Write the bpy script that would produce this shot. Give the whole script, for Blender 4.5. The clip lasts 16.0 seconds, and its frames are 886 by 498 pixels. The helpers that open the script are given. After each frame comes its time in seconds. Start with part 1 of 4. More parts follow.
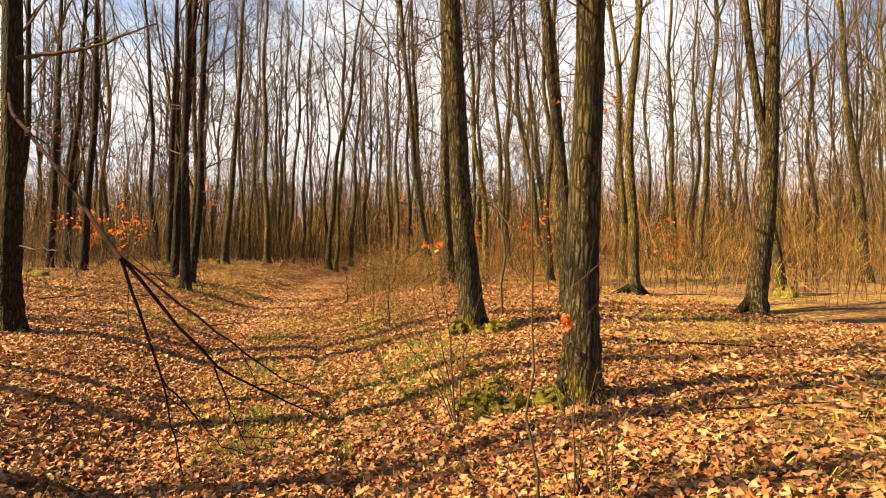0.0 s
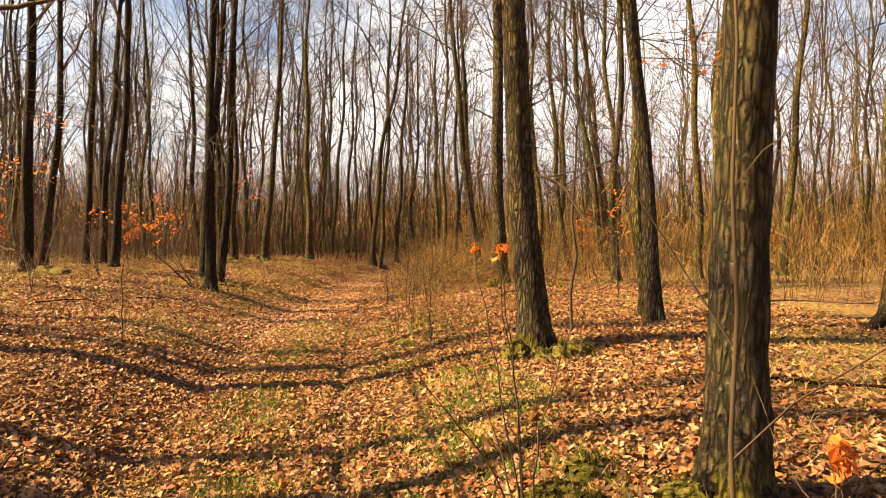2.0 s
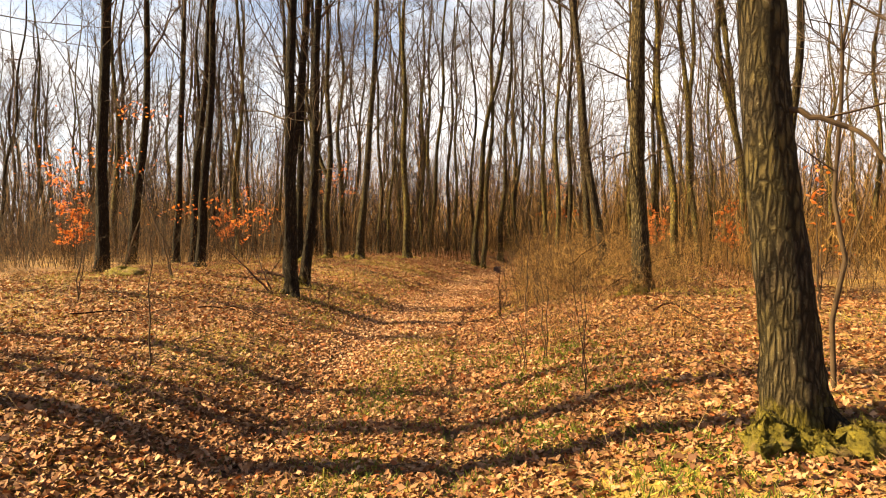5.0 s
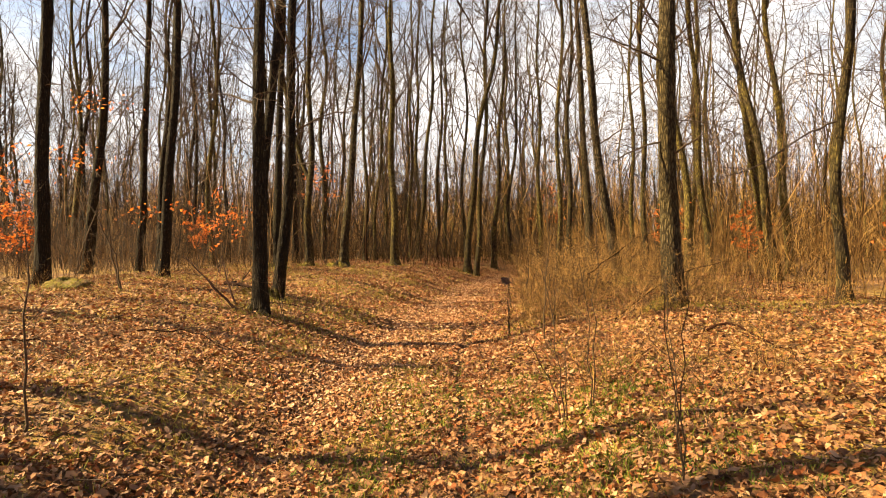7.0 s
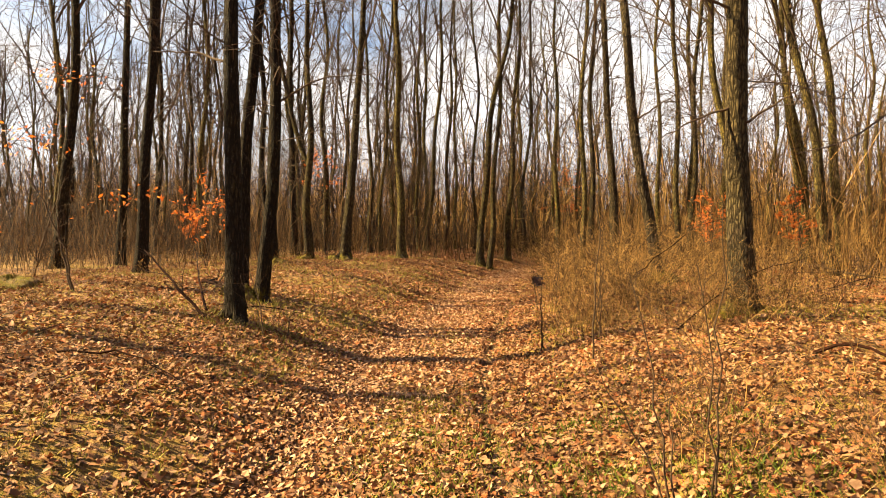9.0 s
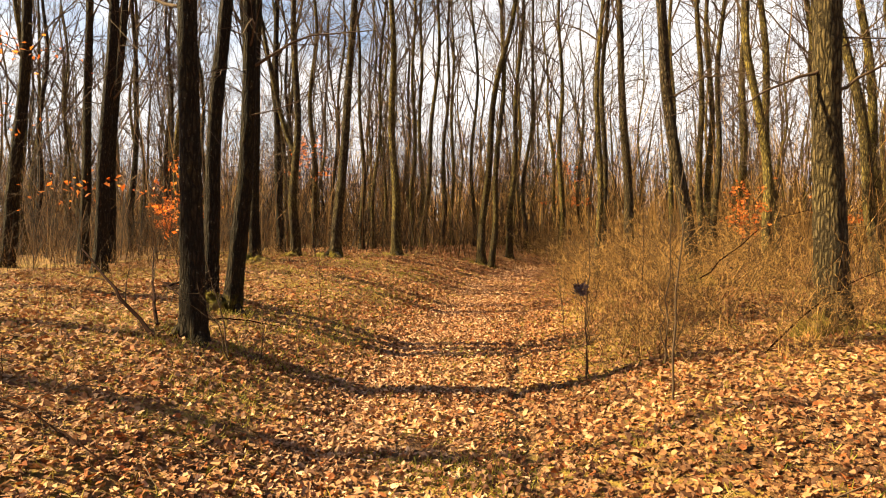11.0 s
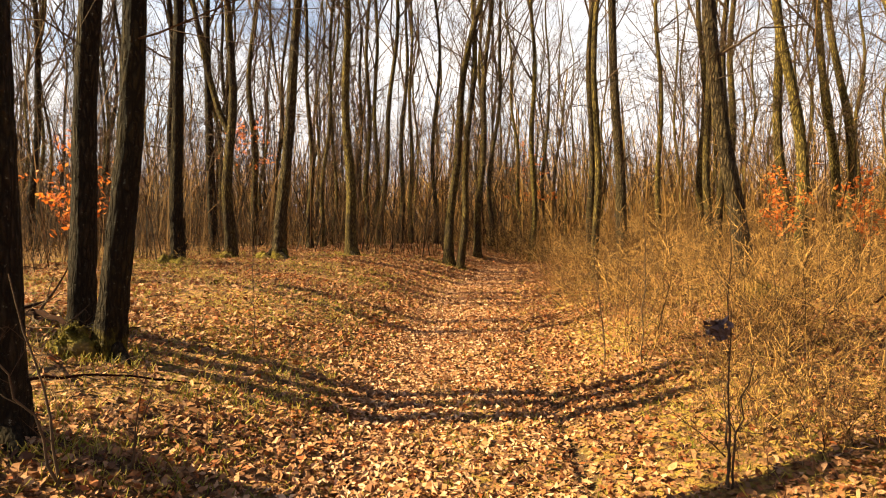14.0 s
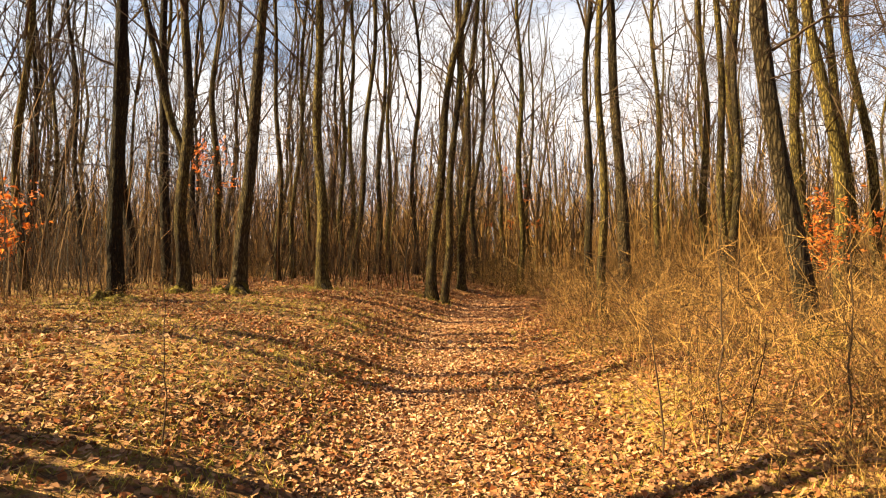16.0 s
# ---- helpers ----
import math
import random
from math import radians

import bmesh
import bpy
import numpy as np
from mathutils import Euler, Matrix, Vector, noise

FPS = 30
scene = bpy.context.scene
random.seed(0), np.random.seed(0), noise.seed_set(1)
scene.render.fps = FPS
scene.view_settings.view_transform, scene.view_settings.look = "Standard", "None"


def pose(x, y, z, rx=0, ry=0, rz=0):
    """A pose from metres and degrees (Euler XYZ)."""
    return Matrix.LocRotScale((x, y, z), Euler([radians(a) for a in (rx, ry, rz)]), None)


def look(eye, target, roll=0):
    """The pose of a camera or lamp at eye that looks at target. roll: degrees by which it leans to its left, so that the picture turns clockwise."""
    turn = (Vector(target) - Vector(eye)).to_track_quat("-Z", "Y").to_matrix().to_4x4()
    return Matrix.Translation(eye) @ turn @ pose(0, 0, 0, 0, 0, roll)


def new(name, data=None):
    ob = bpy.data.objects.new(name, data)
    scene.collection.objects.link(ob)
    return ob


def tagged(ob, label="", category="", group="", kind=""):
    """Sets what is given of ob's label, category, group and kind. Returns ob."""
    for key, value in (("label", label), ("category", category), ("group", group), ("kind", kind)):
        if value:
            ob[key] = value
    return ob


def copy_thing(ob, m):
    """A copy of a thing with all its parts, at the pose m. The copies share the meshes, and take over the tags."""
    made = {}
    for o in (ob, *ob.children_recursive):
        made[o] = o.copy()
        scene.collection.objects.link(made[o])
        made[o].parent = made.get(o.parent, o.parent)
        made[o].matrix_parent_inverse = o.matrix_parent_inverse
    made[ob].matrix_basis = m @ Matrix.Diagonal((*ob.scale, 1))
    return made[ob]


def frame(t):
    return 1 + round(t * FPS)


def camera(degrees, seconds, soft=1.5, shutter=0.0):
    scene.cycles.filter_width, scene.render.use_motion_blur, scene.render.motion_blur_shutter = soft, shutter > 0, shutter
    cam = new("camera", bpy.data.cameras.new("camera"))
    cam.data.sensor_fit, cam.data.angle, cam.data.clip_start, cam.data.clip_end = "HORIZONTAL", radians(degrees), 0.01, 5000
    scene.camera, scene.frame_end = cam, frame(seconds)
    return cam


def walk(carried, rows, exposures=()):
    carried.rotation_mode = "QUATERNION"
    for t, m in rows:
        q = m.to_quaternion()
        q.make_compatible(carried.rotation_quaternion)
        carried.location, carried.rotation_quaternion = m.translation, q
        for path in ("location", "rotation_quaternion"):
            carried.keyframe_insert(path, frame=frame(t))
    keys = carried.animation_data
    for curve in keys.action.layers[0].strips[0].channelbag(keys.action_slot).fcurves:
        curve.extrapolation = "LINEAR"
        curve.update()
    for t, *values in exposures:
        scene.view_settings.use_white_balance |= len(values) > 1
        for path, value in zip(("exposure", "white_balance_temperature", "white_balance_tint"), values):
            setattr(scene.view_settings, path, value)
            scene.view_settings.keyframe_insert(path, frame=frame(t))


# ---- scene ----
cam = camera(69.5, 16.0, soft=1.1)
METRES, EYE, TILT, LEAN, TURN = 16.0, 1.6, 0.0, 0.0, 0.0
ROWS = [
    (0.0, 0.0, 0.0, 0.0, -0.0, 0.0, -0.0),
    (0.5, -0.0012, 0.0306, 0.0027, 0.8, 0.01, -0.04),
    (1.0, 0.0009, 0.0634, 0.0019, 2.21, -0.41, -0.07),
    (1.5, 0.0001, 0.0932, 0.0016, 3.19, -0.75, -0.07),
    (2.0, -0.004, 0.1244, 0.0035, 4.41, -0.53, -0.08),
    (2.5, -0.0079, 0.1564, 0.0008, 5.86, -0.97, -0.12),
    (3.0, -0.0129, 0.186, 0.001, 7.38, -0.88, -0.09),
    (3.5, -0.0221, 0.2167, 0.0028, 9.36, -0.98, -0.08),
    (4.0, -0.0316, 0.2457, 0.0013, 11.68, -1.4, -0.11),
    (4.2, -0.0354, 0.2573, 0.0018, 12.24, -1.07, -0.10),
    (5.25, -0.0588, 0.3180, 0.0030, 13.10, -0.78, 0.06),
    (6.3, -0.0808, 0.3785, 0.0038, 12.19, -0.38, 0.19),
    (6.5, -0.0847, 0.3903, 0.0037, 11.97, -0.2, 0.19),
    (7.0, -0.0931, 0.42, 0.0024, 11.79, -0.22, 0.17),
    (7.5, -0.1007, 0.4519, 0.005, 11.58, -0.38, 0.09),
    (8.0, -0.1102, 0.4838, 0.003, 11.48, -0.72, 0.16),
    (8.5, -0.1196, 0.513, 0.0023, 11.91, -1.0, 0.19),
    (9.0, -0.1273, 0.5441, 0.004, 12.43, -1.09, 0.2),
    (9.2, -0.1306, 0.5562, 0.0042, 12.73, -1.24, 0.20),
    (10.25, -0.1530, 0.6150, 0.0043, 12.50, -1.42, 0.14),
    (11.3, -0.1764, 0.6728, 0.0042, 11.23, -1.48, 0.07),
    (11.5, -0.181, 0.6851, 0.004, 11.05, -1.45, 0.06),
    (12.0, -0.1927, 0.718, 0.0033, 10.41, -1.51, 0.06),
    (12.5, -0.2057, 0.7474, 0.0027, 9.61, -1.62, 0.1),
    (13.0, -0.2193, 0.7757, 0.0058, 8.65, -1.71, 0.05),
    (13.5, -0.2285, 0.8068, 0.0043, 7.69, -1.95, 0.06),
    (14.0, -0.2378, 0.8357, 0.0043, 6.83, -1.84, 0.06),
    (14.5, -0.2482, 0.8665, 0.0075, 6.53, -1.13, 0.06),
    (15.0, -0.2528, 0.8979, 0.0057, 6.41, -0.72, 0.01),
    (15.5, -0.2566, 0.9271, 0.0068, 5.72, 0.14, 0.03),
    (16.0, -0.2622, 0.9562, 0.0087, 4.71, 0.68, 0.03),
]
walk(cam, [(t, pose(0, 0, EYE, TILT, LEAN, TURN) @ pose(METRES * x, METRES * y, METRES * z, 90 + pitch, roll, yaw)) for t, x, y, z, yaw, pitch, roll in ROWS])

# ---- sky, sun, exposure ----
SUN_ELEV, SUN_WEST = 36.0, -9.0     # height above the horizon; degrees ahead of straight left
world = bpy.data.worlds.new("sky")
scene.world = world
world.use_nodes = True
wn, wl = world.node_tree.nodes, world.node_tree.links
wn.clear()
w_sky = wn.new("ShaderNodeTexSky")
w_sky.sky_type, w_sky.sun_disc = "NISHITA", False
w_sky.sun_elevation, w_sky.sun_rotation = radians(SUN_ELEV), radians(-90 + SUN_WEST)
w_tc = wn.new("ShaderNodeTexCoord")
w_map = wn.new("ShaderNodeMapping")
w_map.inputs["Scale"].default_value = (1.0, 1.0, 2.6)
w_noise = wn.new("ShaderNodeTexNoise")
w_noise.inputs["Scale"].default_value, w_noise.inputs["Detail"].default_value, w_noise.inputs["Roughness"].default_value = 2.2, 7.0, 0.62
w_ramp = wn.new("ShaderNodeValToRGB")
w_ramp.color_ramp.elements[0].position, w_ramp.color_ramp.elements[1].position = 0.16, 0.43
w_xyz = wn.new("ShaderNodeSeparateXYZ")
w_thin = wn.new("ShaderNodeMath")      # the cloud thins out towards the zenith
w_thin.operation = "MULTIPLY_ADD"
w_thin.inputs[1].default_value = -0.55
w_mix = wn.new("ShaderNodeMix")
w_mix.data_type = "RGBA"
w_mix.inputs[7].default_value = (7.9, 7.55, 7.25, 1)
w_bg = wn.new("ShaderNodeBackground")
w_bg.inputs["Strength"].default_value = 0.034
w_out = wn.new("ShaderNodeOutputWorld")
wl.new(w_tc.outputs["Generated"], w_map.inputs["Vector"])
wl.new(w_map.outputs["Vector"], w_noise.inputs["Vector"])
wl.new(w_tc.outputs["Generated"], w_xyz.inputs["Vector"])
wl.new(w_xyz.outputs["Z"], w_thin.inputs[0])
wl.new(w_noise.outputs["Fac"], w_thin.inputs[2])
wl.new(w_thin.outputs["Value"], w_ramp.inputs["Fac"])
wl.new(w_ramp.outputs["Color"], w_mix.inputs[0])
wl.new(w_sky.outputs["Color"], w_mix.inputs[6])
wl.new(w_mix.outputs[2], w_bg.inputs["Color"])
wl.new(w_bg.outputs["Background"], w_out.inputs["Surface"])

sun = new("sun", bpy.data.lights.new("sun", "SUN"))
sun.data.energy, sun.data.angle, sun.data.color = 5.0, radians(0.6), (1.0, 0.79, 0.42)
_e, _a = radians(SUN_ELEV), radians(SUN_WEST)
TO_SUN = Vector((-math.cos(_a) * math.cos(_e), math.sin(_a) * math.cos(_e), math.sin(_e)))
sun.matrix_world = look(TO_SUN * 60, (0, 0, 0))
scene.view_settings.exposure = 2.42

# ---- materials ----


class Mat:
    """A node material with short ways to add nodes."""

    def __init__(self, name, rough=0.9):
        self.m = bpy.data.materials.new(name)
        self.m.use_nodes = True
        self.n, self.l = self.m.node_tree.nodes, self.m.node_tree.links
        self.b = self.n["Principled BSDF"]
        self.b.inputs["Roughness"].default_value = rough
        self.b.inputs["Specular IOR Level"].default_value = 0.25

    def node(self, kind, ins=(), **props):
        nd = self.n.new("ShaderNode" + kind)
        for k, v in props.items():
            setattr(nd, k, v)
        for k, v in dict(ins).items():
            if hasattr(v, "links"):
                self.l.new(v, nd.inputs[k])
            else:
                nd.inputs[k].default_value = v
        return nd

    def coords(self, scale=(1, 1, 1)):
        tc = self.node("TexCoord")
        return self.node("Mapping", {"Vector": tc.outputs["Object"], "Scale": scale}).outputs["Vector"]

    def noise(self, vec, scale, detail=4.0, rough=0.6, dist=0.0):
        return self.node("TexNoise", {"Vector": vec, "Scale": scale, "Detail": detail, "Roughness": rough, "Distortion": dist}).outputs["Fac"]

    def ramp(self, fac, stops):
        r = self.node("ValToRGB", {"Fac": fac})
        els = r.color_ramp.elements
        while len(els) < len(stops):
            els.new(0.5)
        for e, (p, c) in zip(els, stops):
            e.position, e.color = p, (*c, 1)
        return r.outputs["Color"]

    def mix(self, fac, a, b, how="MIX"):
        nd = self.node("Mix", {0: fac, 6: a if hasattr(a, "links") else (*a, 1), 7: b if hasattr(b, "links") else (*b, 1)}, data_type="RGBA", blend_type=how)
        return nd.outputs[2]

    def maths(self, how, a, b=0.0, c=0.0):
        return self.node("Math", {0: a, 1: b, 2: c}, operation=how).outputs[0]

    def colour(self, c):
        self.l.new(c, self.b.inputs["Base Color"])
        return self

    def bump(self, height, strength=0.5, distance=0.02):
        bp = self.node("Bump", {"Height": height, "Strength": strength, "Distance": distance})
        self.l.new(bp.outputs["Normal"], self.b.inputs["Normal"])
        return self

    def translucent(self, colour, share):
        out = self.n["Material Output"]
        tr = self.node("BsdfTranslucent", {"Color": colour})
        mx = self.node("MixShader", {0: share, 1: self.b.outputs[0], 2: tr.outputs[0]})
        self.l.new(mx.outputs[0], out.inputs["Surface"])
        return self


def make_bark(name, dark, light, olive, olive_lo, ridge=1.0, moss_to=0.0):
    k = Mat(name, 0.92)
    v = k.coords((1, 1, 0.2))
    v2 = k.coords((1, 1, 1))
    wob = k.noise(v2, 7.0, 3)
    vv = k.node("VectorMath", {0: v, 1: k.node("VectorMath", {0: wob, 3: 0.045}, operation="SCALE").outputs[0]}, operation="ADD").outputs[0]
    cell = k.node("TexVoronoi", {"Vector": vv, "Scale": 26.0}, feature="DISTANCE_TO_EDGE").outputs["Distance"]
    crack = k.ramp(cell, [(0.04, (0, 0, 0)), (0.32, (1, 1, 1))])
    fine = k.ramp(k.noise(v, 60.0, 6, 0.75), [(0.3, (0, 0, 0)), (0.7, (1, 1, 1))])
    big = k.noise(v2, 1.3, 4)
    rnd = k.node("ObjectInfo").outputs["Random"]
    base = k.mix(fine, dark, light)
    base = k.mix(k.ramp(k.maths("ADD", k.maths("MULTIPLY", rnd, 0.25), big), [(olive_lo, (0, 0, 0)), (olive_lo + 0.3, (1, 1, 1))]), base, olive)
    lich = k.noise(v2, 26.0, 6, 0.75)
    base = k.mix(k.ramp(lich, [(0.6, (0, 0, 0)), (0.68, (1, 1, 1))]), base, k.mix(0.65, base, (0.34, 0.32, 0.22)))
    base = k.mix(crack, k.mix(0.85, base, (0.010, 0.007, 0.004)), base)
    if moss_to:
        z = k.node("SeparateXYZ", {0: v2}).outputs[2]
        edge_ = k.maths("SUBTRACT", k.maths("ADD", z, k.maths("MULTIPLY", k.noise(v2, 6.0, 5, 0.7), 0.7)), moss_to)
        green_ = k.ramp(fine, [(0.35, (0.045, 0.035, 0.005)), (0.6, (0.14, 0.105, 0.013))])
        base = k.mix(k.ramp(edge_, [(0.0, (1, 1, 1)), (0.16, (0, 0, 0))]), base, green_)
    k.colour(base)
    h = k.maths("ADD", k.maths("MULTIPLY", crack, 1.0), k.maths("MULTIPLY", fine, 0.5))
    k.b.inputs["Specular IOR Level"].default_value = 0.1
    k.bump(h, 1.0 * ridge, 0.032)
    return k.m


BARK = make_bark("oak_bark", (0.014, 0.010, 0.006), (0.15, 0.105, 0.06), (0.14, 0.1, 0.042), 0.46)
BARK_SMOOTH = make_bark("hornbeam_bark", (0.018, 0.012, 0.007), (0.085, 0.06, 0.033), (0.19, 0.138, 0.034), 0.47, 0.6)
# shaded copies of the oak bark, for trunks seen from their shady side
BARK_SHADE_DARK = make_bark("shade_dark_oak_bark", (0.005, 0.0035, 0.002), (0.06, 0.041, 0.024), (0.065, 0.047, 0.016), 0.56)
BARK_SHADE_MOSSY = make_bark("shade_dark_mossy_bark", (0.005, 0.0035, 0.002), (0.042, 0.028, 0.016), (0.055, 0.04, 0.013), 0.56, 1.0, 0.4)
BARK_MOSSY = make_bark("mossy_oak_bark", (0.014, 0.010, 0.006), (0.15, 0.108, 0.062), (0.15, 0.11, 0.034), 0.47, 1.0, 0.45)

k = Mat("twig_bark", 0.95)
k.colour(k.mix(k.noise(k.coords(), 9.0), (0.028, 0.016, 0.009), (0.09, 0.055, 0.028)))
TWIG = k.m

k = Mat("brush_stems", 0.85)
geo = k.node("NewGeometry")
k.colour(k.ramp(geo.outputs["Random Per Island"], [(0.0, (0.012, 0.006, 0.003)), (0.4, (0.08, 0.041, 0.012)), (0.7, (0.26, 0.14, 0.036)), (1.0, (0.47, 0.27, 0.077))]))
BRUSH = k.m

# darker copy of the brush stems, its tone standing in for shade
k = Mat("shade_dark_stems", 0.85)
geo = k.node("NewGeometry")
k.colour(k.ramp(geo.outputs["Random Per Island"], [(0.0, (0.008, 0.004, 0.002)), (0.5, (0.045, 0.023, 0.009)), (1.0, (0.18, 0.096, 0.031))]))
STEMS_SHADE = k.m

# reddish twig bark, darkened further to stand in for shade
k = Mat("shade_dark_twig_bark", 1.0)
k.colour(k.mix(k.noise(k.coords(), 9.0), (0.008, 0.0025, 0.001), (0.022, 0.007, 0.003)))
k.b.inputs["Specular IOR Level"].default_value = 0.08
TWIG_SHADE_DARK = k.m

k = Mat("far_bark", 0.95)
geo = k.node("NewGeometry")
k.colour(k.ramp(geo.outputs["Random Per Island"], [(0.0, (0.02, 0.012, 0.006)), (0.6, (0.075, 0.047, 0.019)), (1.0, (0.16, 0.105, 0.034))]))
FAR_BARK = k.m

k = Mat("dry_leaf", 0.75)
geo = k.node("NewGeometry")
lc = k.ramp(geo.outputs["Random Per Island"], [(0.0, (0.05, 0.02, 0.009)), (0.22, (0.14, 0.053, 0.02)), (0.32, (0.34, 0.09, 0.02)), (0.42, (0.25, 0.108, 0.042)), (0.7, (0.37, 0.175, 0.074)), (1.0, (0.47, 0.275, 0.15))])
lc = k.mix(k.maths("MULTIPLY", k.noise(k.coords(), 40.0), 0.35), lc, (0.14, 0.06, 0.02))
lc = k.mix(k.ramp(k.noise(k.coords(), 1.6, 5, 0.65), [(0.36, (0.45, 0.45, 0.45)), (0.52, (0, 0, 0))]), lc, (0.085, 0.036, 0.015))
k.colour(lc).translucent(lc, 0.1)
LEAF = k.m

k = Mat("bleached_leaf", 0.8)
geo = k.node("NewGeometry")
k.colour(k.ramp(geo.outputs["Random Per Island"], [(0.0, (0.11, 0.05, 0.025)), (0.4, (0.36, 0.19, 0.1)), (1.0, (0.58, 0.36, 0.21))]))
PALE_LEAF = k.m

k = Mat("orange_leaf", 0.6)
geo = k.node("NewGeometry")
oc = k.ramp(geo.outputs["Random Per Island"], [(0.0, (0.33, 0.07, 0.010)), (0.5, (0.55, 0.14, 0.018)), (1.0, (0.66, 0.24, 0.045))])
k.colour(oc).translucent(oc, 0.45)
ORANGE = k.m

k = Mat("withered_leaf", 0.8)
geo = k.node("NewGeometry")
k.colour(k.ramp(geo.outputs["Random Per Island"], [(0.0, (0.05, 0.03, 0.03)), (1.0, (0.13, 0.085, 0.075))]))
WITHERED = k.m

k = Mat("grass_blade", 0.7)
geo = k.node("NewGeometry")
gc = k.ramp(geo.outputs["Random Per Island"], [(0.0, (0.11, 0.12, 0.012)), (0.5, (0.29, 0.24, 0.03)), (1.0, (0.5, 0.37, 0.08))])
k.colour(gc).translucent(gc, 0.3)
GRASS = k.m

k = Mat("green_grass", 0.7)
geo = k.node("NewGeometry")
gc = k.ramp(geo.outputs["Random Per Island"], [(0.0, (0.06, 0.10, 0.012)), (0.6, (0.16, 0.19, 0.02)), (1.0, (0.34, 0.32, 0.05))])
k.colour(gc).translucent(gc, 0.3)
GREEN = k.m

k = Mat("dry_grass", 0.8)
geo = k.node("NewGeometry")
k.colour(k.ramp(geo.outputs["Random Per Island"], [(0.0, (0.18, 0.10, 0.035)), (1.0, (0.46, 0.31, 0.13))]))
STRAW = k.m

k = Mat("moss", 0.95)
v = k.coords()
mc = k.ramp(k.noise(v, 22.0, 6, 0.7), [(0.3, (0.045, 0.034, 0.004)), (0.52, (0.12, 0.092, 0.008)), (0.72, (0.25, 0.185, 0.018))])
k.colour(k.mix(k.ramp(k.noise(v, 5.0), [(0.52, (0, 0, 0)), (0.66, (1, 1, 1))]), mc, (0.16, 0.10, 0.04)))
k.bump(k.noise(v, 130.0, 4, 0.7), 1.0, 0.02)
MOSS = k.m

# forest floor: a mat of leaves with soil, moss and thin grass showing through
k = Mat("leaf_litter_floor", 0.95)
v = k.coords()
warp = k.node("VectorMath", {0: v, 1: k.node("VectorMath", {0: k.node("TexNoise", {"Vector": v, "Scale": 9.0, "Detail": 3.0}).outputs["Color"], 3: 0.12}, operation="SCALE").outputs[0]}, operation="ADD").outputs[0]
vor = k.node("TexVoronoi", {"Vector": warp, "Scale": 13.0, "Randomness": 1.0})
cellrnd = k.node("SeparateColor", {0: vor.outputs["Color"]}).outputs[0]
fc = k.ramp(cellrnd, [(0.0, (0.045, 0.019, 0.007)), (0.25, (0.14, 0.06, 0.02)), (0.5, (0.25, 0.112, 0.038)), (0.75, (0.35, 0.165, 0.062)), (1.0, (0.46, 0.25, 0.11))])
edge = k.ramp(vor.outputs["Distance"], [(0.3, (1, 1, 1)), (0.7, (0, 0, 0))])
fc = k.mix(edge, (0.085, 0.04, 0.015), fc)
soil = k.ramp(k.noise(v, 1.1, 6, 0.65), [(0.34, (1, 1, 1)), (0.5, (0, 0, 0))])
fc = k.mix(k.maths("MULTIPLY", soil, 0.5), fc, (0.085, 0.046, 0.018))
green = k.ramp(k.noise(v, 0.55, 7, 0.7), [(0.42, (0, 0, 0)), (0.56, (1, 1, 1))])
green = k.maths("MULTIPLY", green, k.ramp(k.noise(v, 11.0, 4), [(0.42, (0, 0, 0)), (0.6, (1, 1, 1))]))
fc = k.mix(k.maths("MULTIPLY", green, 0.7), fc, (0.30, 0.20, 0.03))
# along the ruts: dark soil, with the rut's shade painted into the same colour
rut_soil_shade = k.node("Attribute", attribute_name="soil").outputs["Fac"]
fc = k.mix(rut_soil_shade, fc, (0.055, 0.034, 0.02))
k.colour(fc)
k.bump(k.maths("ADD", k.maths("MULTIPLY", vor.outputs["Distance"], -1.0), k.noise(v, 45.0, 4)), 1.0, 0.035)
FLOOR = k.m


# ---- mesh helpers ----
def mesh_of(name, verts, faces, mat, smooth=False):
    """A mesh from arrays of vertices and of equal-sided faces."""
    verts, faces = np.asarray(verts, np.float32), np.asarray(faces, np.int32)
    me = bpy.data.meshes.new(name)
    n, s = faces.shape
    me.vertices.add(len(verts))
    me.vertices.foreach_set("co", verts.ravel())
    me.loops.add(n * s)
    me.loops.foreach_set("vertex_index", faces.ravel())
    me.polygons.add(n)
    me.polygons.foreach_set("loop_start", np.arange(0, n * s, s, dtype=np.int32))
    me.polygons.foreach_set("use_smooth", np.full(n, smooth))
    me.update(calc_edges=True)
    me.materials.append(mat)
    return me


def part(name, me, parent, label=""):
    ob = new(name, me)
    ob.parent = parent
    return tagged(ob, label)


def norm(a):
    return a / np.maximum(np.linalg.norm(a, axis=-1, keepdims=True), 1e-9)


def sticks(segs, k):
    """Prisms of k sides from rows of (p0, p1, r0, r1)."""
    p0, p1, r0, r1 = segs
    d = norm(p1 - p0)
    ref = np.where(np.abs(d[:, 2:3]) > 0.9, np.array([[1.0, 0, 0]]), np.array([[0, 0, 1.0]]))
    u = norm(np.cross(d, ref))
    w = np.cross(d, u)
    ang = np.arange(k) * 2 * np.pi / k
    ring = u[:, None] * np.cos(ang)[None, :, None] + w[:, None] * np.sin(ang)[None, :, None]
    n = len(p0)
    V = np.concatenate([p0[:, None] + ring * r0[:, None, None], p1[:, None] + ring * r1[:, None, None]], 1).reshape(-1, 3)
    i = np.arange(k)
    f = np.stack([i, (i + 1) % k, (i + 1) % k + k, i + k], 1)
    F = (f[None] + (np.arange(n) * 2 * k)[:, None, None]).reshape(-1, 4)
    return V, F


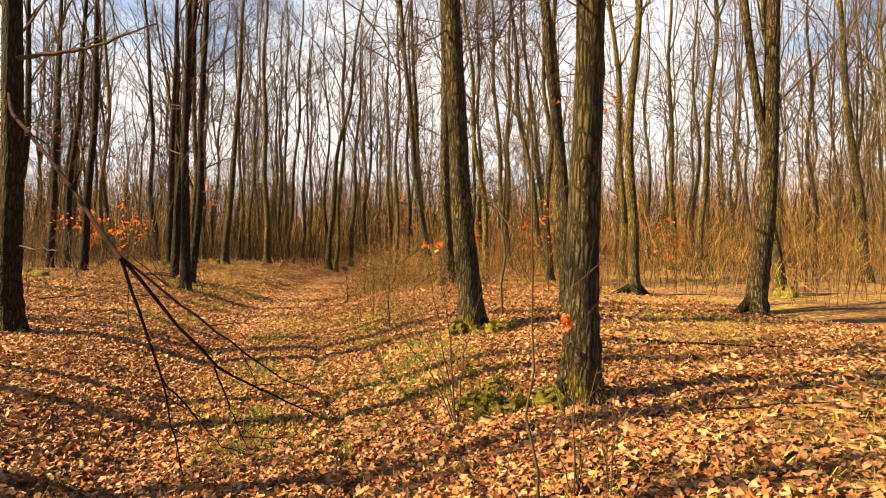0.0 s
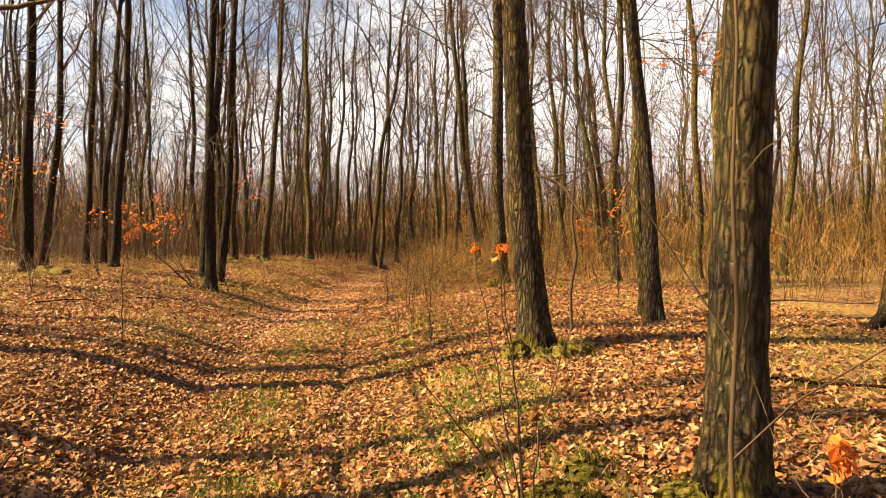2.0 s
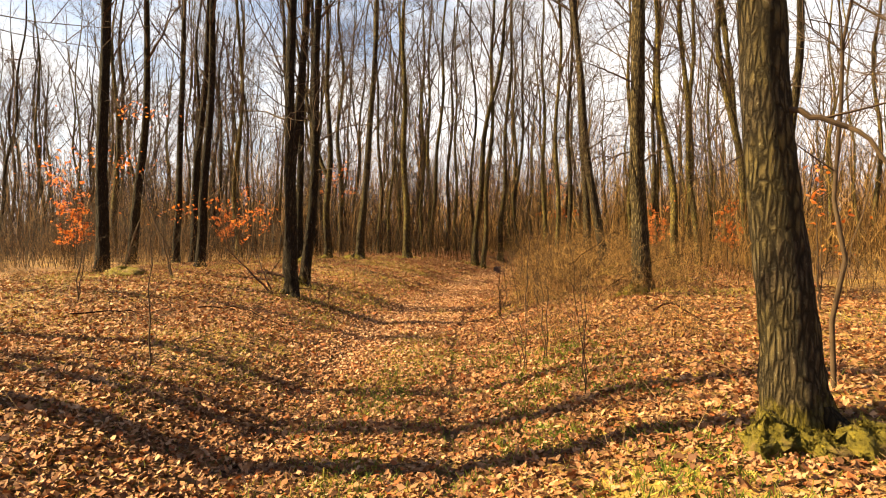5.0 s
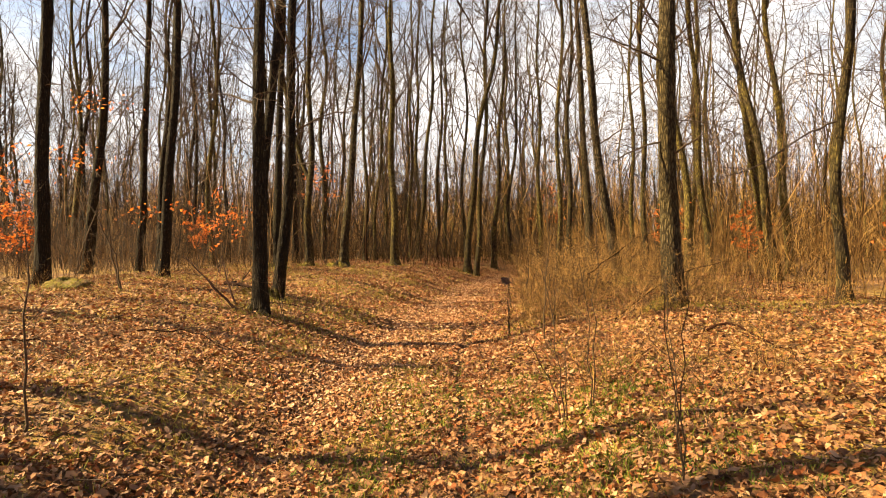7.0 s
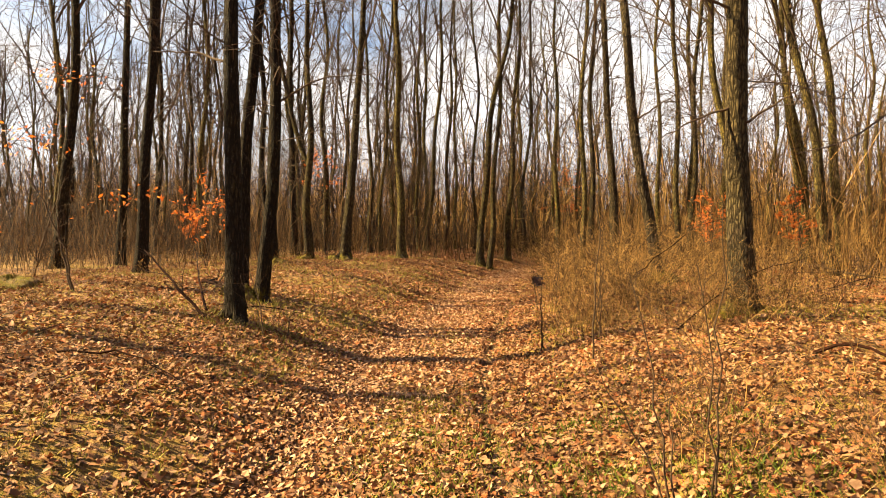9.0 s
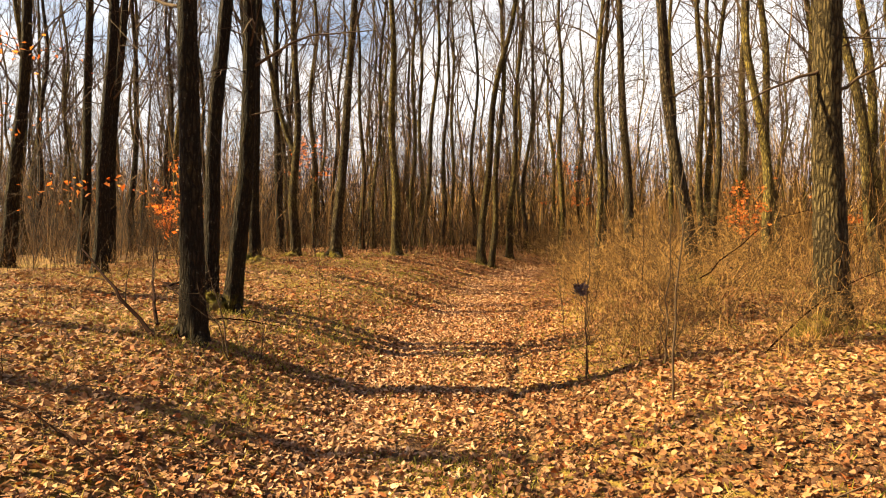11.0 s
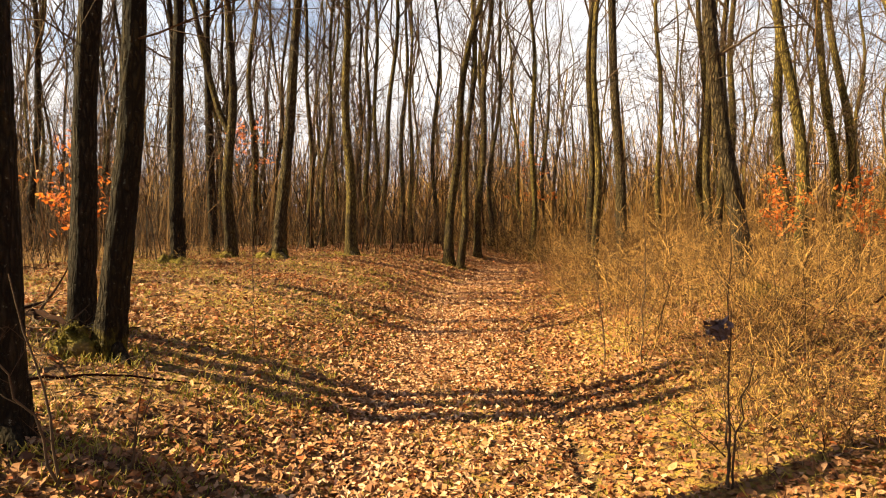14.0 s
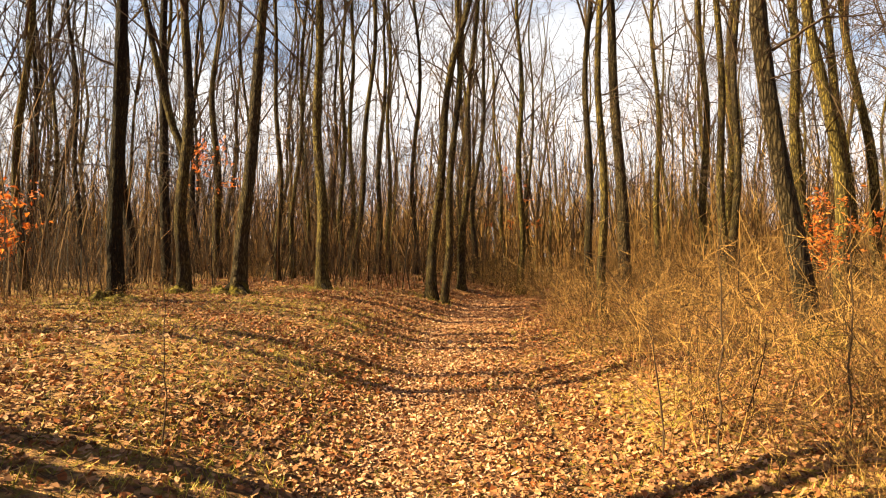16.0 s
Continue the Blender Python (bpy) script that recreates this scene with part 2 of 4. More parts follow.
def join_parts(pieces):
    V, F, o = [], [], 0
    for v, f in pieces:
        V.append(v), F.append(f + o)
        o += len(v)
    return np.concatenate(V), np.concatenate(F)


def cat(*segsets):
    return tuple(np.concatenate([s[j] for s in segsets]) for j in range(4))


def grow(p, d, length, r, nseg, wander, lift, g, taper=0.25):
    """Branches that grow from points p along d, bending as they go. Returns segments and the nodes of every branch."""
    p, d = np.array(p, float), norm(np.array(d, float))
    n = len(p)
    nodes, radii, segs = [p.copy()], [r.copy()], []
    for j in range(nseg):
        d = norm(d + g.normal(0, wander, (n, 3)) + np.array([0, 0, lift]))
        q = p + d * (length / nseg)[:, None]
        r2 = r * (1 - (1 - taper) * 1.0 / nseg * 1.0) if j < nseg - 1 else r * 0.6
        segs.append((p, q, r, r2))
        p, r = q, r2
        nodes.append(q.copy()), radii.append(r2.copy())
    return cat(*segs), np.stack(nodes, 1), np.stack(radii, 1)


def offshoots(nodes, radii, count, lo, spread, g, rmin, shrink=0.55):
    """Starts, ways and radii of count children on each branch, past the share lo of its length."""
    n, m, _ = nodes.shape
    f = g.uniform(lo, 0.97, (n, count)) * (m - 1)
    i = np.minimum(f.astype(int), m - 2)
    t = (f - i)[..., None]
    row = np.arange(n)[:, None]
    p = nodes[row, i] * (1 - t) + nodes[row, i + 1] * t
    d = norm(nodes[row, i + 1] - nodes[row, i])
    r = np.maximum(radii[row, i] * shrink, rmin)
    side = norm(np.cross(d, g.normal(0, 1, d.shape)))
    ways = norm(d + side * spread)
    return p.reshape(-1, 3), ways.reshape(-1, 3), r.ravel(), f.ravel() / (m - 1)


def leaves_at(p, size, g, flat=0.6, droop=0.0, fine=False):
    """Folded leaves of two halves at points p."""
    n = len(p)
    nrm = norm(np.stack([g.normal(0, flat, n), g.normal(0, flat, n), np.ones(n)], 1))
    a = norm(np.cross(nrm, g.normal(0, 1, (n, 3))))
    a[:, 2] -= droop
    a = norm(a)
    b = norm(np.cross(nrm, a))
    nrm = np.cross(a, b)
    L = (size * g.uniform(0.45, 1.5, n))[:, None]
    W = L * g.uniform(0.4, 0.68, n)[:, None]
    cup = L * g.uniform(-0.12, 0.42, n)[:, None]
    tip = L * g.uniform(-0.15, 0.45, n)[:, None]
    if fine:
        q = g.uniform(0.3, 1.5, (4, n, 1))
        sag = L * g.uniform(-0.12, 0.2, n)[:, None]
        V = np.stack([p - a * L * 0.5 + nrm * sag, p - a * L * 0.17 + b * W * 0.42 * q[0] + nrm * cup, p + a * L * 0.22 + b * W * 0.46 * q[1] + nrm * cup * 0.7, p + a * L * 0.55 + nrm * tip,
                      p + a * L * 0.22 - b * W * 0.46 * q[2] + nrm * cup * 0.2, p - a * L * 0.17 - b * W * 0.42 * q[3] + nrm * cup * 0.8], 1)
        f = np.array([[0, 1, 5], [5, 1, 4], [1, 2, 4], [4, 2, 3]])
        return V.reshape(-1, 3), (f[None] + (np.arange(n) * 6)[:, None, None]).reshape(-1, 3)
    V = np.stack([p - a * L * 0.5, p + b * W * 0.5 + nrm * cup + a * L * 0.05, p + a * L * 0.55 + nrm * tip, p - b * W * 0.5 + nrm * cup - a * L * 0.03], 1)
    f = np.array([[0, 1, 2], [0, 2, 3]])
    F = (f[None] + (np.arange(n) * 4)[:, None, None]).reshape(-1, 3)
    return V.reshape(-1, 3), F


def polyline(points, r0, r1, nsub, g, wob=0.03):
    """A wandering stem through points, as stick segments and its nodes."""
    P = np.array(points, float)
    t = np.linspace(0, len(P) - 1, nsub + 1)
    Q = np.stack([np.interp(t, np.arange(len(P)), P[:, c]) for c in range(3)], 1)
    Q[1:-1] = (Q[:-2] + 2 * Q[1:-1] + Q[2:]) / 4
    Q[1:] += g.normal(0, wob, Q[1:].shape) * 0.5
    r = np.linspace(r0, r1, nsub + 1)
    return (Q[:-1], Q[1:], r[:-1], r[1:]), Q, r


def tube(q, r, k):
    """One closed skin along the nodes q with radii r."""
    d = norm(np.gradient(q, axis=0))
    u = norm(np.cross(d, np.array([0.31, 0.95, 0.05])))
    w = np.cross(d, u)
    a = np.arange(k) * 2 * np.pi / k
    V = q[:, None] + (u[:, None] * np.cos(a)[None, :, None] + w[:, None] * np.sin(a)[None, :, None]) * r[:, None, None]
    ii = np.arange(len(q) * k).reshape(len(q), k)
    nn = np.roll(ii, -1, 1)
    return V.reshape(-1, 3), np.stack([ii[:-1], nn[:-1], nn[1:], ii[1:]], -1).reshape(-1, 4)


# ---- the lie of the land ----
RUT_Y = (-30, 0, 5.2, 10.2, 13.6, 16.0, 19.0, 23.0, 29.0, 33.0, 38.0, 46.0, 60.0)
RUT_X = (5.0, 0.35, -0.82, -2.03, -2.72, -3.2, -3.45, -3.7, -3.9, -3.5, -2.4, 0.5, 6.0)


def rut_x(y):
    """The right-hand rut of the track; the left one lies 1.6 m beside it."""
    y = np.asarray(y, float)
    return (np.interp(y - 1.2, RUT_Y, RUT_X) + np.interp(y, RUT_Y, RUT_X) + np.interp(y + 1.2, RUT_Y, RUT_X)) / 3


def step(a, b, v):
    t = np.clip((v - a) / (b - a), 0, 1)
    return t * t * (3 - 2 * t)


def waves(x, y):
    return (np.sin(x * 0.9 + 1.3 * np.sin(y * 0.55)) * np.sin(y * 0.75 + 0.8 * np.sin(x * 0.6 + 1)) + 0.5 * np.sin(x * 2.3 + y * 1.1 + 2) * np.sin(y * 2.0 - x * 0.7))


# how the banks rise away from the middle of the track
LEFT_BANK = ((0.7, 1.0, 1.35, 1.8, 2.4, 3.0, 3.6, 5.5), (0.0, 0.03, 0.13, 0.29, 0.48, 0.61, 0.71, 0.84))
RIGHT_BANK = ((0.7, 1.2, 1.65, 2.2, 2.7, 4.0, 9.0), (0.0, 0.06, 0.16, 0.36, 0.42, 0.5, 0.42))


def slope_of(d, bank):
    return sum(np.interp(d + o, *bank) for o in (-0.24, -0.08, 0.08, 0.24)) / 4


def ground(x, y):
    x, y = np.asarray(x, float), np.asarray(y, float)
    e = x - (rut_x(y) - 0.8)
    rise = 0.4 * step(22, 44, y)
    left = slope_of(-e, LEFT_BANK) * (1 - 0.3 * step(22, 44, y)) - 0.16 * step(1.7, 3.5, -e) * (1 - step(12, 17, y))
    right = slope_of(e, RIGHT_BANK) + 0.012 * np.clip(y - 9, 0, 14) * step(2.5, 5, e)
    ruts = -0.06 * (np.exp(-((e - 0.8) / 0.09) ** 2) + 0.7 * np.exp(-((e + 0.8) / 0.22) ** 2)) * (1 - 0.6 * step(15, 30, y))
    off = step(1.2, 3.0, np.abs(e))
    return rise + left + right + ruts + waves(x, y) * (0.012 + 0.035 * off)


def gz(x, y):
    return float(ground(x, y))


def stretch(lo, hi, fine, far, grow_by):
    core = np.arange(lo, hi + fine / 2, fine)
    out, s, v = [], fine, 0.0
    while v < far:
        s *= grow_by
        v += s
        out.append(v)
    out = np.array(out)
    return np.concatenate([lo - out[::-1], core, hi + out])


gx, gy = stretch(-8, 5, 0.085, 900, 1.13), stretch(1, 26, 0.11, 900, 1.12)
X, Y = np.meshgrid(gx, gy)
nx, ny = len(gx), len(gy)
idx = np.arange(nx * ny).reshape(ny, nx)
F = np.stack([idx[:-1, :-1], idx[:-1, 1:], idx[1:, 1:], idx[1:, :-1]], -1).reshape(-1, 4)
# mask for bare soil and painted shade along the ruts
bare = (0.6 * np.exp(-((X - rut_x(Y)) / 0.08) ** 2) * (1 - step(18, 30, Y)) + 0.35 * np.exp(-((X - rut_x(Y) + 1.6) / 0.2) ** 2)).ravel()
floor_ob = new("ground", mesh_of("ground", np.stack([X, Y, ground(X, Y)], -1).reshape(-1, 3), F, FLOOR, True))
floor_ob.data.attributes.new("soil", "FLOAT", "POINT").data.foreach_set("value", bare.astype(np.float32))
tagged(floor_ob, "forest floor of brown leaf litter with a sunken rutted track", "ground", kind="structure")


# ---- trees ----
def trunk_mesh(d, a, b, zk, height, sides, rings, flare, g, az=0.0, forked=None, wig=0.02):
    """A tapering trunk with root flare and ridged bark. Its line leans by a*z + b*z*z up to zk, then runs straight.
    Returns the mesh and the place and way of the trunk at 6 m."""
    z = np.concatenate([[-0.25], np.linspace(0, 1, rings) ** 1.5 * height])

    def off(h):
        h = np.asarray(h, float)
        hk = np.minimum(h, zk)
        return np.where(h < 0, 0, a * hk + b * hk * hk + (a + 2 * b * zk) * (h - hk) * 0.6)

    ph = g.uniform(0, 6.28, 4)
    cx = off(z) + wig * np.sin(z * 1.1 + ph[0]) * step(0.3, 2, z)
    cy = 1.5 * wig * np.sin(z * 0.7 + ph[1]) * step(0.3, 2, z)
    r = d / 2 * (1 - 0.72 * np.clip(z / height, 0, 1) ** 0.9) + d * 0.06 * np.maximum(0, 1 - z / 2.2)
    r = r + flare * d * np.exp(-np.maximum(z, 0) / 0.2)
    th = np.linspace(0, 2 * np.pi, sides, endpoint=False)
    lobes = 1 + (0.34 * np.exp(-np.maximum(z, 0) / 0.2))[:, None] * np.cos(th * 4 + ph[2])[None] * (0.5 + 0.5 * np.cos(th + ph[3]))[None]
    rough = 1 + 0.035 * g.normal(0, 1, (len(z), sides)) + 0.05 * np.sin(th * 3 + ph[0])[None] * np.sin(z * 1.7 + ph[1])[:, None]
    R = r[:, None] * lobes * rough
    V = np.stack([cx[:, None] + R * np.cos(th), cy[:, None] + R * np.sin(th), np.repeat(z[:, None], sides, 1)], -1)
    n = len(z)
    ii = np.arange(n * sides).reshape(n, sides)
    nxt = np.roll(ii, -1, 1)
    Fq = np.stack([ii[:-1], nxt[:-1], nxt[1:], ii[1:]], -1).reshape(-1, 4)
    V = V.reshape(-1, 3)
    slope = float((off(7.0) - off(6.0)))
    seat = (float(off(6.0)), 0.0)
    if az:
        c, s = math.cos(az), math.sin(az)
        V = V @ np.array([[c, s, 0], [-s, c, 0], [0, 0, 1.0]])
    if forked:
        fz, fx, fr = forked
        hs = np.linspace(0, 1, 14)
        pts = np.stack([off(fz) + fx * (hs ** 0.7) * 2.2, 0.1 * hs, fz + hs * 9.0], 1)
        rr = fr * (1 - 0.6 * hs)
        v2, f2 = sticks((pts[:-1], pts[1:], rr[:-1], rr[1:]), 10)
        V, Fq = join_parts([(V, Fq), (v2, f2)])
    return V, Fq, seat, slope


def crown_mesh(seed, height, spread, twigs, fine):
    """Bare branches round a leader that starts at z = 0: a few heavy forks, side boughs on leader and forks, dead snags below, and twigs."""
    g = np.random.default_rng(seed)
    n0 = 3
    z0 = np.sort(g.uniform(0.2, height * 0.4, n0))
    a0 = g.uniform(0, 6.283) + np.arange(n0) * 2.3 + g.normal(0, 0.3, n0)
    s0, nd0, rd0 = grow(np.stack([0 * z0, 0 * z0, z0], 1), np.stack([np.cos(a0), np.sin(a0), g.uniform(1.6, 2.8, n0)], 1), height * g.uniform(0.42, 0.6, n0), g.uniform(0.028, 0.044, n0), 7, 0.12, 0.05, g)
    n1 = 9
    zz = np.sort(g.uniform(-0.6, height * 0.93, n1))
    az = g.uniform(0, 6.283, n1)
    up = g.uniform(0.5, 1.5, n1)
    ln = 0.85 * spread * (1.15 - 0.7 * np.clip(zz / height, 0, 1)) * g.uniform(0.7, 1.3, n1)
    r = 0.026 * (1.1 - 0.65 * np.clip(zz / height, 0, 1)) * g.uniform(0.7, 1.2, n1)
    s1, nd1, rd1 = grow(np.stack([0 * zz, 0 * zz, zz], 1), np.stack([np.cos(az), np.sin(az), up], 1), ln, r, 5, 0.17, 0.07, g)
    pf, df, rf, ff = offshoots(nd0, rd0, 4, 0.25, 0.75, g, 0.014, 0.6)
    sf, ndf, rdf = grow(pf, df, g.uniform(1.2, 2.6, len(pf)), rf, 5, 0.17, 0.07, g)
    n2 = 7
    zs, az = g.uniform(-3.4, 0.4, n2), g.uniform(0, 6.283, n2)
    ss, nds, rds = grow(np.stack([0 * zs, 0 * zs, zs], 1), np.stack([np.cos(az), np.sin(az), g.uniform(-0.2, 0.6, n2)], 1), g.uniform(0.7, 1.9, n2), g.uniform(0.009, 0.017, n2), 5, 0.2, 0.03, g)
    nd, rd = np.concatenate([nd1, ndf, nds]), np.concatenate([rd1, rdf, rds])
    p2, d2, r2, f2 = offshoots(nd, rd, twigs, 0.2, 0.85, g, 0.006)
    s2, nd2, rd2 = grow(p2, d2, 1.35 * g.uniform(0.4, 1.3, len(p2)), r2, 3, 0.22, 0.07, g)
    p3, d3, r3, f3 = offshoots(nd2, rd2, fine, 0.15, 0.9, g, 0.0048)
    s3, _, _ = grow(p3, d3, 0.7 * g.uniform(0.4, 1.4, len(p3)), r3, 1, 0.18, 0.08, g)
    return join_parts([sticks(s0, 5), sticks(cat(s1, sf), 4), sticks(cat(ss, s2), 3), sticks(s3, 3)])


CROWNS = [mesh_of("bare_crown", *crown_mesh(100 + j, h, s, 6, 3), TWIG) for j, (h, s) in enumerate(((11, 3.4), (9.5, 2.8), (12, 3.0), (8, 2.4), (10, 3.6), (9, 2.2)))]
CROWN_H = (11, 9.5, 12, 8, 10, 9)
THIN = [mesh_of("bare_crown", *crown_mesh(150 + j, h, s, 4, 2), TWIG) for j, (h, s) in enumerate(((11, 3.0), (9.5, 2.6), (12, 2.8), (8, 2.3), (10, 3.2), (9, 2.0)))]

# place, thickness, lean, bend, height of the bend, and what stands out
TREES = [
    ("rough", 1.10, 5.20, 0.27, 0.055, -0.0102, 3.3), ("rough", 0.44, 9.30, 0.33, -0.090, 0.0040, 4.9),
    ("rough", 0.17, 18.45, 0.34, -0.041, 0.0037, 5.3), ("plain", 4.54, 15.10, 0.25, -0.059, 0.0093, 7.1),
    ("forked", 5.70, 11.70, 0.33, 0.124, -0.0102, 5.8), ("rough", 2.25, 11.35, 0.22, -0.040, -0.0098, 3.8),
    ("plain", 2.37, 12.29, 0.20, -0.053, -0.0043, 3.7), ("plain", 9.56, 24.00, 0.28, 0.087, -0.0018, 9.0),
    ("plain", 8.11, 15.30, 0.24, -0.102, 0.0055, 7.1), ("plain", 13.33, 20.00, 0.28, -0.154, 0.0062, 8.9),
    ("plain", 6.19, 22.00, 0.25, 0.004, -0.0049, 9.0), ("plain", 10.11, 28.00, 0.27, -0.016, -0.0002, 9.0),
    ("rough", -0.43, 23.22, 0.24, -0.160, 0.0023, 4.0), ("rough", -0.96, 31.52, 0.31, -0.041, -0.0016, 7.3),
]
TREES += [
    ("plain", -2.04, 28.50, 0.17, -0.027, 0.0046, 5.8), ("plain", -1.72, 32.31, 0.22, -0.033, 0.0042, 7.1),
    ("plain", 4.31, 27.07, 0.28, -0.163, 0.0015, 6.9), ("plain", 5.59, 33.44, 0.30, -0.089, -0.0032, 8.5),
    ("plain", 0.91, 29.94, 0.20, -0.028, 0.0008, 7.8), ("plain", 3.29, 19.60, 0.21, -0.039, 0.0093, 5.4),
    ("plain", 5.51, 29.90, 0.28, -0.069, -0.0017, 8.8), ("plain", 1.85, 26.99, 0.26, -0.036, -0.0090, 5.2),
    ("plain", 2.10, 35.04, 0.25, -0.008, -0.0009, 8.2), ("plain", 1.37, 30.92, 0.20, 0.018, 0.0023, 6.4),
    ("plain", 0.96, 36.11, 0.20, -0.001, -0.0011, 8.7), ("plain", 3.18, 30.76, 0.28, -0.097, 0.0016, 6.7),
    ("plain", 3.81, 37.97, 0.30, -0.001, 0.0014, 9.2), ("plain", 5.21, 31.70, 0.27, -0.096, -0.0033, 7.0),
]
# left of the track: the dark rows wear bark coloured as shaded
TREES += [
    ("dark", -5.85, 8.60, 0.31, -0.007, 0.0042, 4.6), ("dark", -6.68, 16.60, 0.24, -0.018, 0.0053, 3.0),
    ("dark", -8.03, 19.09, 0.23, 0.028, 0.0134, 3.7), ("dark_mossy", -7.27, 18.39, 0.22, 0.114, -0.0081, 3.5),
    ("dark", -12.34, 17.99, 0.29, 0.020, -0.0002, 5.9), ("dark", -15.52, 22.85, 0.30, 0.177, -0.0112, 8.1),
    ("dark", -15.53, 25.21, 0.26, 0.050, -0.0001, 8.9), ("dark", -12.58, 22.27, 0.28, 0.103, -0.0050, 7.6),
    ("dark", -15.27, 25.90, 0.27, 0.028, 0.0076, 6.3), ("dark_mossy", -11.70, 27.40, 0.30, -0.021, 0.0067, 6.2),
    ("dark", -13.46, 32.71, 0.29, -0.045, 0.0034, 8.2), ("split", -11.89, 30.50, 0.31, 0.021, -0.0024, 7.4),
    ("mossy", -10.22, 29.80, 0.32, 0.095, -0.0005, 7.1), ("plain", -8.93, 32.51, 0.33, -0.040, 0.0030, 8.0),
]
TREES += [
    ("plain", -9.30, 38.00, 0.24, 0.104, -0.0026, 10.5), ("plain", -6.07, 33.79, 0.30, 0.019, 0.0121, 8.5),
    ("plain", -5.68, 33.71, 0.23, 0.084, -0.0039, 8.6), ("plain", -5.38, 37.29, 0.27, 0.038, 0.0015, 10.1),
    ("plain", -3.29, 38.79, 0.25, 0.008, -0.0012, 10.2), ("plain", -11.45, 36.04, 0.21, 0.023, -0.0039, 9.3),
    ("plain", -11.24, 36.98, 0.18, 0.033, 0.0023, 9.7), ("plain", -10.19, 39.98, 0.24, -0.009, 0.0014, 11.0),
    ("plain", -9.82, 39.95, 0.22, -0.010, 0.0014, 10.9), ("plain", -9.00, 40.92, 0.25, 0.033, 0.0001, 11.1),
    ("plain", -8.68, 41.90, 0.21, -0.004, 0.0007, 11.5),
]
LOOKS = {
    "rough": "deeply furrowed grey-brown oak trunk with bare branches",
    "plain": "slender bare forest tree with olive-brown bark",
    "forked": "curved pale oak trunk that forks into two stems",
    "split": "bare forest tree whose trunk splits low down",
    "mossy": "bare forest tree with moss round its foot",
    "dark": "furrowed oak with bare branches, bark coloured dark as its shaded side",
    "dark_mossy": "oak with moss round its foot, bark coloured dark as its shaded side",
}


def tree(look_, x, y, d, a, b, zk, seed):
    g = np.random.default_rng(seed)
    root = tagged(new("tree"), LOOKS[look_], "tree", "forest trees")
    root.location = (x, y, gz(x, y))
    near = look_ != "plain" and look_ != "split"
    c = seed % len(CROWNS)
    height = 6.0 + CROWN_H[c]
    fork = {"forked": (2.9, -0.45, 0.085), "split": (3.4, -0.9, 0.09)}.get(look_)
    V, Fq, seat, slope = trunk_mesh(d, a, b, zk, height, 24 if near else 12, 80 if near else 30, 0.1 if look_[:4] == "dark" else 0.22 if near else 0.2, g, forked=fork, wig=0.025 if near else 0.075)
    part("trunk", mesh_of("trunk", V, Fq, BARK_SHADE_DARK if look_ == "dark" else BARK_SHADE_MOSSY if look_ == "dark_mossy" else BARK_MOSSY if look_ == "mossy" or seed < 2 else BARK if near else BARK_SMOOTH, True), root)
    cr = part("crown", (THIN if look_[:4] == "dark" else CROWNS)[c], root, "leafless branches and twigs")
    cr.matrix_basis = Matrix.Translation((seat[0], seat[1], 6.0)) @ Matrix.Rotation(math.atan(slope), 4, "Y") @ Matrix.Rotation(g.uniform(0, 6.28), 4, "Z")
    return root


FOREST = [tree(*row, seed=j) for j, row in enumerate(TREES)]



def root_spur(tree_root, d, turn, reach, r, mat):
    """A surface root that runs out from the foot and dives into the ground."""
    c, s_ = math.cos(turn), math.sin(turn)
    x0, y0, z0 = tree_root.location
    t = np.linspace(0, 1, 7)
    out = d * 0.3 + reach * t
    px, py = x0 + c * out + 0.06 * np.sin(t * 4 + turn) * -s_, y0 + s_ * out
    q = np.stack([px - x0, py - y0, ground(px, py) - z0 + r * (2.2 * (1 - t) ** 2.2 - 1.1 * t)], 1)
    part("root", mesh_of("root", *tube(q, r * (1.25 - 0.75 * t), 8), mat, True), tree_root)


for j, turn, reach, r in ((3, 3.3, 0.75, 0.085), (3, 0.1, 0.5, 0.08), (3, 4.6, 0.45, 0.08), (0, 3.6, 0.35, 0.07), (0, 5.4, 0.3, 0.07), (1, 3.7, 0.35, 0.08), (1, 5.7, 0.4, 0.085), (4, 3.4, 0.55, 0.09), (4, 4.9, 0.3, 0.08),
                          (12, 4.2, 0.3, 0.06), (29, 5.6, 0.28, 0.06), (29, 3.9, 0.25, 0.06), (31, 5.8, 0.3, 0.06), (37, 5.6, 0.5, 0.08), (37, 4.2, 0.3, 0.07), (39, 4.4, 0.4, 0.07), (40, 5.5, 0.55, 0.09), (40, 3.6, 0.5, 0.09), (41, 5.2, 0.35, 0.08)):
    root_spur(FOREST[j], TREES[j][3], turn, reach, r, BARK_SHADE_DARK)

# the forest round about: a few kinds of tree, set out at random with the track and the known trees kept clear
known = np.array([(r[1], r[2]) for r in TREES])
g = np.random.default_rng(21)
kinds = []
for j in range(9):
    d = (0.15, 0.18, 0.22, 0.25, 0.28, 0.16, 0.2, 0.24, 0.13)[j]
    root = tagged(new("tree"), LOOKS["plain"], "tree", "forest trees")
    c = j % len(CROWNS)
    V, Fq, seat, slope = trunk_mesh(d, g.uniform(-0.1, 0.1), g.uniform(-0.009, 0.009), 7.0, 6.0 + CROWN_H[c], 10, 34, 0.18, g, wig=0.11)
    part("trunk", mesh_of("trunk", V, Fq, BARK_SMOOTH, True), root)
    cr = part("crown", THIN[c], root, "leafless branches and twigs")
    cr.matrix_basis = Matrix.Translation((seat[0], seat[1], 6.0)) @ Matrix.Rotation(math.atan(slope), 4, "Y")
    kinds.append(root)


